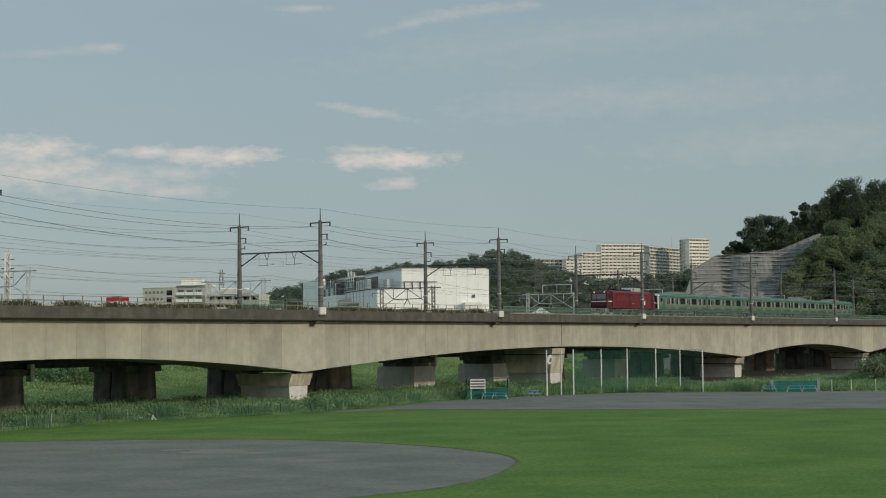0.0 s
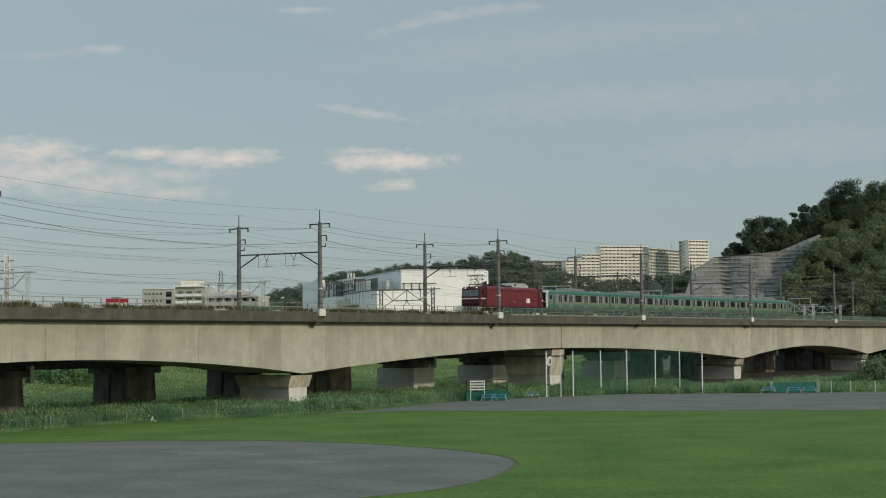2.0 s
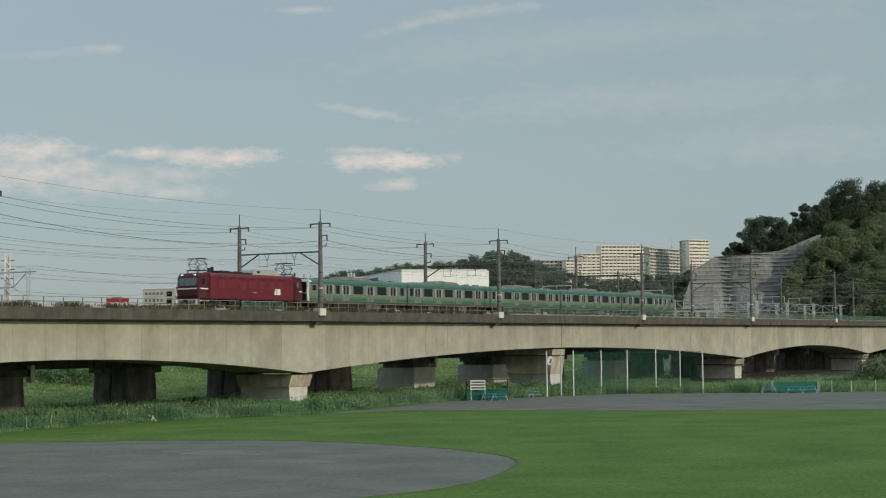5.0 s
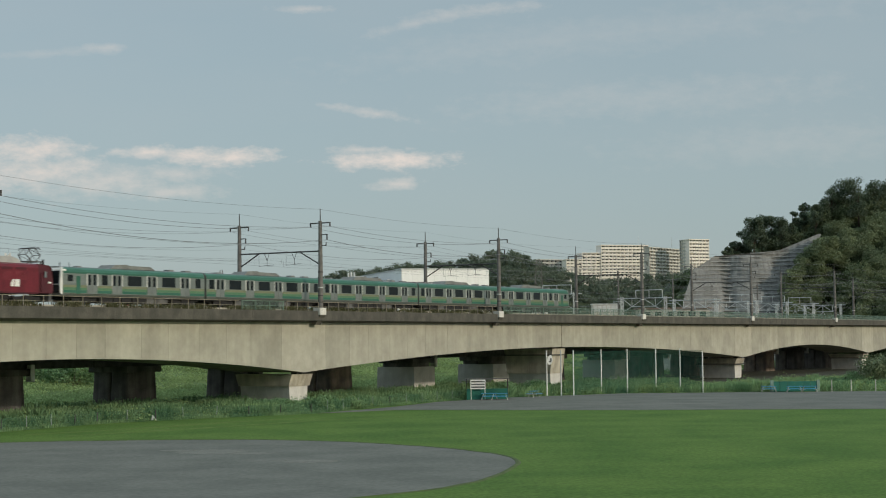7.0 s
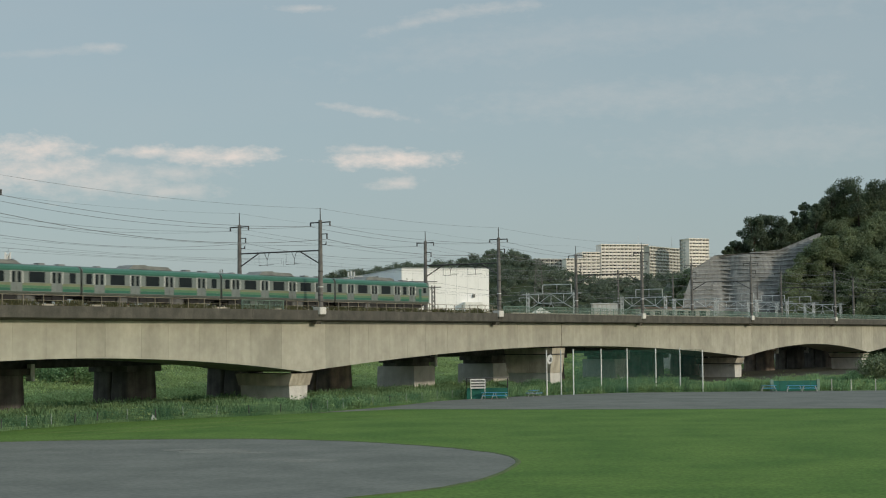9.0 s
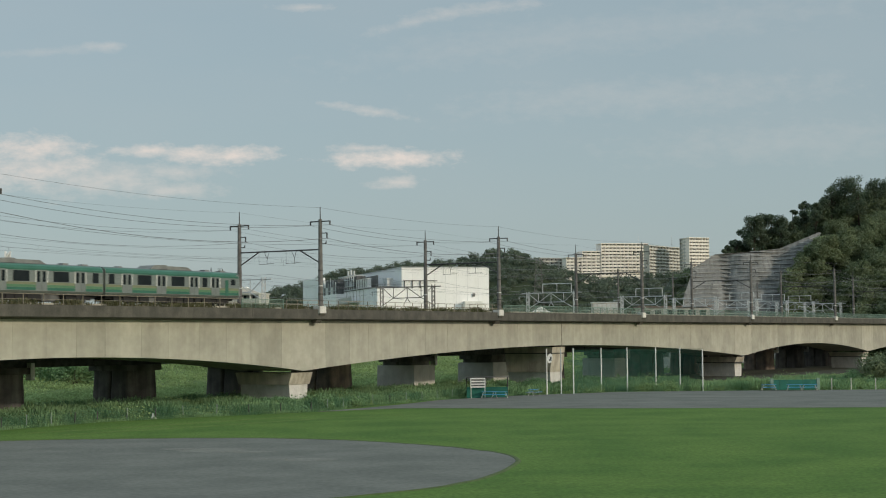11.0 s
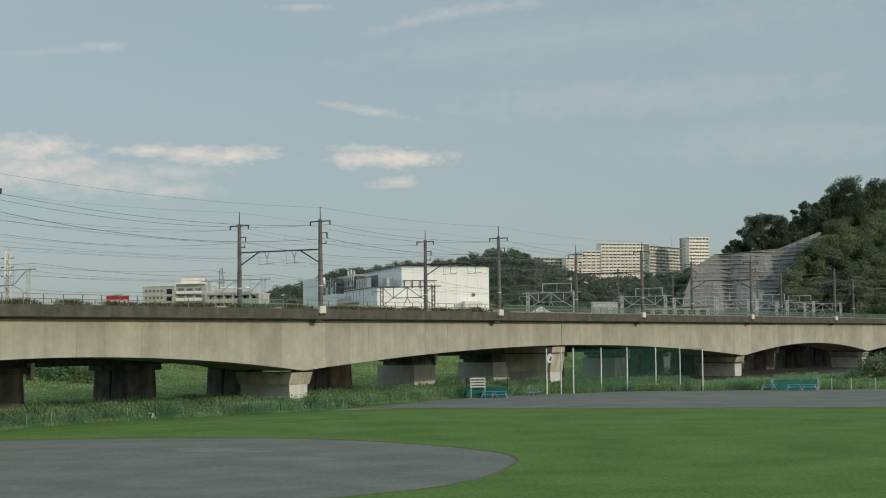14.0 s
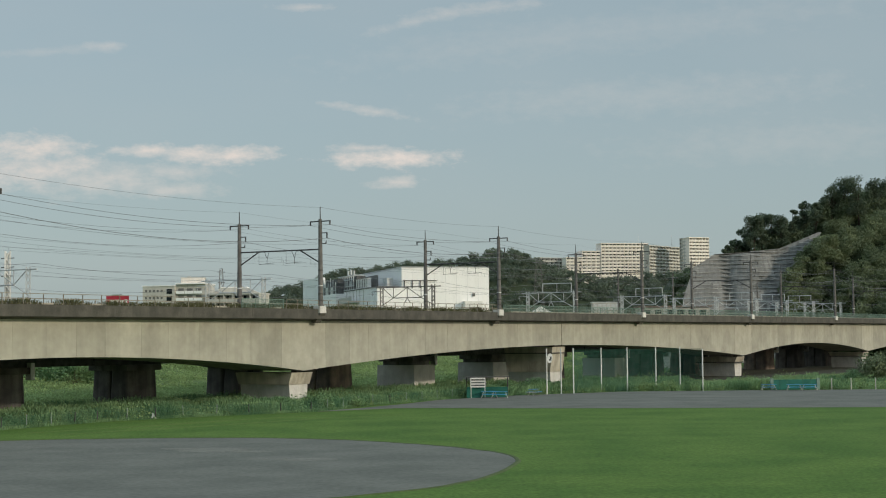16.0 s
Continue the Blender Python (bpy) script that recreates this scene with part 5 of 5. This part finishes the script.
def pylon(x, y, h, base, half):
    p = thing("power_pylon", move(x, y, base), "grey steel lattice power pylon beyond the railway", "pylon", "power pylons")
    for sx, sy in ((-1, -1), (1, -1), (1, 1), (-1, 1)):
        part("leg", tubes(((sx * half, sy * half, 0), (sx * half * 0.25, sy * half * 0.25, h), 0.14, 0.1), n=4), POLE, p)
    n = 9
    for i in range(n):
        a, b = half * (1 - 0.75 * i / n), half * (1 - 0.75 * (i + 1) / n)
        z0, z1 = h * i / n, h * (i + 1) / n
        part("bracing", tubes(((-a, -a, z0), (b, -b, z1), 0.08), ((a, -a, z0), (-b, -b, z1), 0.08), ((-b, -b, z1), (b, -b, z1), 0.07), n=4), POLE, p)
    for i, z in enumerate((0.72, 0.84, 0.96)):
        part("crossarm", tubes(((-half * 0.7, 0, h * z), (half * 0.7, 0, h * z), 0.14), n=4), POLE, p)
    return p


pylon(36.7, 620, 37.5, 0, 3.2)
pylon(-102.4, 742.5, 40.5, 0, 2.4)

sign = thing("red_billboard", move(-73.3, 350, 0), "red roadside billboard with white panels on posts", "billboard")
part("board", boxes((0, 4.9, 0, 0.35, 14.4, 17.2), bevel=0.04), SIGN_R, sign)
for x, w in ((0.9, 0.8), (2.0, 0.7), (2.9, 0.9), (4.0, 0.6)):
    part("white_panel", boxes((x, x + w, -0.04, 0.0, 14.9, 16.4 - 0.2 * (w > 0.7))), WHITE, sign)
part("cap", boxes((1.2, 3.4, 0.05, 0.3, 17.2, 17.5)), SHADEY, sign)
for x in (0.6, 2.4, 4.3):
    part("post", tubes(((x, 0.2, 0), (x, 0.2, 14.4), 0.14), n=8), STEEL, sign)
kiosk = thing("substation_cabinet", move(32.4, 350, 0), "grey louvred cabinet house by the railway", "substation")
part("walls", boxes((0, 5.8, 0, 4, 0, 14.6)), WALLG, kiosk)
for i in range(6):
    part("louvre", boxes((0.2 + i * 0.95, 0.95 + i * 0.95, -0.06, 0.0, 13.0, 14.4)), GALV, kiosk)
part("roof", boxes((-0.2, 6.0, -0.2, 4.2, 14.6, 14.8)), GALV, kiosk)
house = thing("small_house", move(19.0, 352, 0), "small house with a pale gable roof", "house")
part("walls", boxes((0, 4.6, 0, 6, 0, 12.4)), WALLB, house)
part("roof", prism([(-0.4, 12.4), (2.3, 14.0), (5.0, 12.4)], -0.4, 6.4, "y"), WALLW, house)
shed = thing("railway_building", move(42.0, 345, 0), "brown-roofed low building by the railway", "building")
part("walls", boxes((0, 15, 0, 8, 0, 13.4)), WALLG, shed)
part("roof", boxes((-0.4, 15.4, -0.4, 8.4, 13.4, 13.7)), BRICK_L, shed)
for i in range(6):
    w_ = part("window", boxes((0.8 + i * 2.4, 2.2 + i * 2.4, -0.05, 0.0, 11.6, 12.8)), GLASS_D, shed)


# ---- the sports field's edge ----
FENCE = [(-42, 128), (-36.7, 133.8), (-31.2, 145.3), (-24.6, 152.1), (-13.3, 161.1), (-7.8, 176.0), (0.9, 193.4), (2.4, 194.6)]


def fence():
    f = thing("field_fence", Matrix(), "low green wire fence with pale posts at the field edge", "fence")
    post = mesh_of("post", tubes(((0, 0, -0.3), (0, 0, 1.12), 0.032), n=7), POLE_F)
    post_b = mesh_of("post", tubes(((0, 0, -0.3), (0, 0, 1.0), 0.05), n=7), STEEL)
    rg = random.Random(4)
    net = []
    cum = 0.0
    for (x0, y0), (x1, y1) in zip(FENCE, FENCE[1:]):
        L = math.hypot(x1 - x0, y1 - y0)
        k = max(1, round(L / 3.6))
        for i in range(k):
            t = i / k
            part("post", post if rg.random() < 0.75 else post_b, WALLG, f, at=pose(x0 + (x1 - x0) * t, y0 + (y1 - y0) * t, 0.06, rg.uniform(-3, 3), rg.uniform(-3, 3), 0))
        n = int(L / 0.14)
        d = np.array([(x1 - x0) / L, (y1 - y0) / L, 0])
        for i in range(n):
            p = np.array([x0, y0, 0.08]) + d * (i * 0.14)
            net.append([p, p + d * 0.011, p + d * 0.011 + [0, 0, 1.0], p + [0, 0, 1.0]])
        for j in range(8):
            z = 0.1 + j * 0.14
            a, b = np.array([x0, y0, z]), np.array([x1, y1, z])
            net.append([a, b, b + [0, 0, 0.011], a + [0, 0, 0.011]])
    tagged(part("wire_mesh", quads_mesh("wire_mesh", np.array(net), NET), NET, f, "green wire mesh"), kind="stuff")


fence()
NETPOSTS = [(12.9, 203.3), (14.8, 204.8), (16.5, 206.4), (20.5, 211.0), (24.1, 212.8), (28.1, 214.5), (31.4, 215.0), (33.9, 211.9)]
for i, (x, y) in enumerate(NETPOSTS):
    p = thing("net_post", move(x, y, 0), "tall white steel post of the ball net", "post", "posts of the ball net")
    part("shaft", tubes(((0, 0, -0.3), (0, 0, 5.75 if i < 7 else 5.4), 0.085, 0.075), n=10), WHITE if i != 1 else GALV, p)
    part("cap", tubes(((0, 0, 5.75 if i < 7 else 5.4), (0, 0, 5.8 if i < 7 else 5.45), 0.1), n=10), GALV, p)
    if i == 0:
        part("plate", prism([(0.42 + 0.34 * math.cos(a * 0.3927) + 0.06 * math.sin(a * 0.3927), 4.6 + 0.62 * math.sin(a * 0.3927)) for a in range(16)], -0.05, -0.01, "y"), WHITE, p, "white rounded notice plate")
        part("plate_mark", boxes((0.3, 0.6, -0.065, -0.052, 4.3, 4.48), (0.42, 0.62, -0.065, -0.052, 4.48, 4.8)), UNDER_G, p)
netq = []
for (x0, y0), (x1, y1) in zip(NETPOSTS[2:], NETPOSTS[3:]):
    L = math.hypot(x1 - x0, y1 - y0)
    d = np.array([(x1 - x0) / L, (y1 - y0) / L, 0])
    for i in range(int(L / 0.1)):
        p = np.array([x0, y0, 0.1]) + d * (i * 0.1)
        netq.append([p, p + d * 0.019, p + d * 0.019 + [0, 0, 5.5], p + [0, 0, 5.5]])
    for j in range(55):
        a, b = np.array([x0, y0, 0.1 + j * 0.1]), np.array([x1, y1, 0.1 + j * 0.1])
        netq.append([a, b, b + [0, 0, 0.019], a + [0, 0, 0.019]])
solid("ball_net", quads_mesh("ball_net", np.array(netq), NET), NET, Matrix(), "dark green ball net between the tall posts", "net", kind="stuff")


def bench(x, y, turn, col):
    b = thing("picnic_table", pose(x, y, 0.09, 0, 0, turn), "blue slatted picnic table with attached benches", "picnic table", "tables by the field")
    for i in range(4):
        part("slat", boxes((0, 1.9, -0.3 + i * 0.17, -0.16 + i * 0.17, 0.72, 0.77), bevel=0.01), col, b)
    for e in (-0.72, 0.5):
        part("seat_board", boxes((0.05, 1.85, e, e + 0.24, 0.4, 0.46), bevel=0.01), col, b)
    for sx in (0.25, 1.65):
        part("seat_bearer", boxes((sx - 0.04, sx + 0.04, -0.7, 0.72, 0.34, 0.4)), WALLG, b)
        for e in (-1, 1):
            part("leg", tubes(((sx, e * 0.12, 0.72), (sx + (0.25 if sx > 1 else -0.25), e * 0.35, 0), 0.03), n=6), WALLG, b)
        part("crossbar", tubes(((sx, -0.25, 0.4), (sx, 0.25, 0.4), 0.03), n=6), WHITE, b)
    return b


bench(4.4, 192.6, 5, BLUE)
bench(5.6, 192.0, -4, BLUE)
bench(10.6, 198.6, 62, BLUE)
bench(40.9, 208.5, 2, BLUE)
bench(44.0, 207.6, -2, BLUE)
bench(45.9, 207.4, -2, BLUE)
dug = thing("dugout", move(2.7, 193.3, 0.09), "green-walled dugout with a thin flat roof", "dugout")
part("back_wall", boxes((0, 5.0, 1.55, 1.63, 0, 1.25)), TEAL, dug)
part("side_wall", boxes((-0.05, 1.9, -0.02, 0.05, 0, 1.2)), TEAL, dug)
for x in (0.0, 2.3, 4.9):
    part("post", tubes(((x, 1.7, 0), (x, 1.7, 2.45), 0.05), n=6), STEEL, dug)
part("post", tubes(((4.9, 0.1, 0), (4.9, 0.1, 2.4), 0.04), n=6), STEEL, dug)
part("roof", boxes((-0.1, 5.1, 0.0, 1.9, 2.42, 2.5)), STEEL, dug)
board = thing("score_board", move(2.75, 192.9, 0.09), "white score board with dark rows on posts", "scoreboard")
part("panel", boxes((0.35, 2.15, -0.05, 0.0, 1.25, 2.38), bevel=0.01), WHITE, board)
for i in range(3):
    part("dark_bar", boxes((0.45, 2.05, -0.07, -0.052, 1.4 + i * 0.33, 1.58 + i * 0.33)), UNDER_G, board)
for x in (0.42, 2.08):
    part("leg", tubes(((x, -0.03, -0.3), (x, -0.03, 1.25), 0.04), n=6), WHITE, board)
wall = thing("bench_screen", move(42.4, 209.2, 0.09), "low green screen behind blue benches", "screen")
for i in range(6):
    part("panel", boxes((i * 1.0, i * 1.0 + 0.97, 0, 0.08, 0.05, 1.35)), TEAL, wall)
for i in (0, 6):
    part("end_post", boxes((i * 1.0 - 0.2, i * 1.0 + 0.2, -0.1, 0.2, 0, 1.5), bevel=0.02), GREEN_F, wall)
for dx, yy in ((7.6, 208.6), (10.0, 208.2), (13.0, 207.6)):
    p = thing("field_post", move(42.4 + dx, yy, 0.0), "short pale post at the field edge", "post", "short posts by the field")
    part("shaft", tubes(((0, 0, 0), (0, 0, 1.6), 0.06), n=7), WALLG, p)
sheet = thing("white_sheet", move(-26.9, 149.3, 0.58), "crumpled white sheet caught on the fence", "litter")
bm = bmesh.new()
vs = [bm.verts.new(c) for c in ((-0.26, 0.05, -0.5), (0.34, -0.1, -0.45), (0.24, 0.25, -0.5), (-0.06, 0.03, 0.08), (0.16, -0.1, -0.25))]
for f in ((0, 1, 4), (0, 4, 3), (1, 2, 4), (2, 3, 4), (2, 0, 3)):
    bm.faces.new([vs[i] for i in f])
bmesh.ops.recalc_face_normals(bm, faces=bm.faces)
part("cloth", bm, WHITE, sheet)


# ---- reeds and grasses ----
def blades(name, pts, hs, width, material, label, rs, lift=None):
    n = len(pts)
    base = np.column_stack([pts, np.full(n, -0.05) if lift is None else lift - 0.05])
    a = rs.uniform(0, 2 * math.pi, n)
    d = np.column_stack([np.cos(a), np.sin(a), np.zeros(n)]) * (width * rs.uniform(0.6, 1.4, n))[:, None]
    b = rs.uniform(0, 2 * math.pi, n)
    lean = np.column_stack([np.cos(b), np.sin(b), np.zeros(n)]) * (hs * rs.uniform(0.1, 0.5, n))[:, None]
    up = np.column_stack([np.zeros(n), np.zeros(n), hs])
    q = np.stack([base - d, base + d, base + d * 0.5 + lean + up, base - d * 0.5 + lean * 1.1 + up * 0.93], axis=1)
    return solid(name, quads_mesh(name, q, material), material, Matrix(), label, "grass", kind="stuff")


def fence_y(x):
    return float(np.interp(x, [p[0] for p in FENCE] + [8, 23, 37, 54, 120], [p[1] for p in FENCE] + [200.5, 211.0, 211.0, 210.5, 201]))


def behind_fence(rs, n, reach, far=False):
    xs = rs.uniform(-46, 75, n)
    ys = np.array([fence_y(x) for x in xs]) + 0.6 + reach * rs.beta(1.0, 1.5, n)
    keep = (xs < 36) | (TX * ys - TY * xs - 103.978 < -17)
    return xs[keep], ys[keep]


def domes(name, xs, ys, rad, high, count, size, material, label, rs):
    rows = []
    for x, y in zip(xs, ys):
        k = 0.75 + 1.3 * noise.noise((x / 5, y / 5, 5)) + rs.uniform(-0.3, 0.45)
        if k < 0.25:
            continue
        r = rad * rs.uniform(0.6, 1.3)
        rows.append((x, y, far_bank(x, y) + 0.05, r, r, high * k, count))
    return solid(name, quads_mesh(name, leaf_quads(rs, rows, size), material), material, Matrix(), label, "undergrowth", kind="stuff")


rs = np.random.RandomState(21)
xs, ys = behind_fence(rs, 1500, 34)
domes("weeds", xs, ys, 1.0, 0.8, 150, 0.085, REED, "leafy green weeds and creepers beyond the fence", rs)
xs, ys = behind_fence(rs, 900, 60)
domes("tall_weeds", xs, ys, 1.2, 1.0, 140, 0.11, REED_B, "yellowish tall weeds beyond the fence", rs)
xs = rs.uniform(34, 84, 900)
ys = np.array([fence_y(x) for x in xs]) + rs.uniform(1, 95, 900)
keep = TX * ys - TY * xs - 103.978 < -18
domes("tall_weeds", xs[keep], ys[keep], 1.6, 0.65, 190, 0.11, REED_B, "tall weeds on the flat in front of the bridge", rs)
xs, ys = behind_fence(rs, 150000, 42)
patch = np.array([noise.noise((x / 5, y / 5, 0)) + 0.5 * noise.noise((x / 1.7, y / 1.7, 4)) for x, y in zip(xs, ys)])
keep = patch > -0.2
hs = np.clip(0.75 + 0.7 * patch + rs.uniform(-0.15, 0.4, len(xs)), 0.25, 1.6)
blades("reeds", np.column_stack([xs, ys])[keep], hs[keep], 0.022, REED, "thin reeds among the weeds", rs)
ys = rs.uniform(190, 400, 1900)
xs = rs.uniform(-0.3, 0.3, 1900) * ys
w = -TY * xs + TX * ys - 103.978
keep = (w > np.where(TX * xs + TY * ys - 140.678 > 95, 27, 10)) & (w < 112) & (ys > np.array([fence_y(x) for x in xs]) + 20)
domes("meadow", xs[keep], ys[keep], 3.2, 0.75, 330, 0.17, REED_B, "rough yellow-green river meadow", rs)
s = rs.uniform(-75, 46, 13000)
clump = np.array([noise.noise((v / 3.0, 0, 8)) for v in s])
keep = clump + rs.uniform(-0.2, 0.2, 13000) + 0.2 > 0.0
pts = np.array([track(a, b) for a, b in zip(s, rs.uniform(0.5, 2.3, 13000))])
blades("deck_weeds", pts[keep], (0.16 + 0.45 * np.clip(clump, 0, 1) + 0.16 + rs.uniform(0, 0.25, 13000))[keep], 0.03, WEED_D, "brownish weeds along the ballast of the bridge", rs, np.full(int(keep.sum()), DECK_Z - 0.05))
edge = 0.5 * rs.beta(1, 1, 26000)
xs = rs.uniform(-46, 10, 26000)
ys = np.array([fence_y(x) for x in xs]) - 0.6 + edge * 2.4
blades("verge_grass", np.column_stack([xs, ys]), rs.uniform(0.12, 0.4, 26000), 0.03, REED, "uncut grass along the fence", rs)


def bush(x, y, r, h, seed, leaf, tall=False):
    rb = np.random.RandomState(seed)
    b = thing("bush", move(x, y, 0), "leafy green bush on the river flat", "bush", "bushes on the river flat")
    for _ in range(6):
        part("stem", tubes(*[((rb.uniform(-.3, .3) * r, rb.uniform(-.3, .3) * r, -0.1), (rb.uniform(-.6, .6) * r, rb.uniform(-.6, .6) * r, h * 0.7), 0.06, 0.02)], n=5), BARK, b)
    part("foliage", quads_mesh("foliage", leaf_quads(rb, lobes(rb, r, h, 11, 2600), 0.1 if h < 3 else 0.17), leaf), leaf, b)


bush(-12.6, 166.5, 1.7, 1.5, 1, REED)
bush(-9.6, 171.5, 1.5, 1.2, 2, REED)
bush(-16.5, 165.5, 1.8, 1.1, 3, REED)
for i, (x, y, r, h) in enumerate(((60.5, 224, 3.6, 4.0), (64, 226, 4.0, 4.4), (69, 228, 4.5, 4.4), (57.0, 225, 2.2, 2.2), (8.0, 208, 2.0, 1.8), (5.5, 204, 2.0, 1.6), (12, 212, 2.2, 1.7))):
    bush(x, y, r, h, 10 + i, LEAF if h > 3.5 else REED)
for i in range(20):
    x, y = rs.uniform(-66, -49), rs.uniform(228, 242)
    bush(x, y, rs.uniform(2.4, 3.6), far_bank(x, y) + rs.uniform(3.0, 4.2), 50 + i, REED)
# the far thicket across the flat, one mass of shrubs
rows = []
for i in range(260):
    s, w = rs.uniform(-110, 330), rs.uniform(92, 150)
    x, y = track(s, w)
    v = np.array(lobes(rs, 3.6, 4.5 * rs.uniform(0.6, 1.3), 5, 220))
    v[:, 0] += x
    v[:, 1] += y
    v[:, 2] += far_bank(x, y) - 0.5
    rows += [tuple(r[:6]) + (int(r[6]),) for r in v]
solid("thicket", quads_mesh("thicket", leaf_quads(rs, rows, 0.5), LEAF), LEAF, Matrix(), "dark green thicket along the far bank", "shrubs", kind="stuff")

motions()
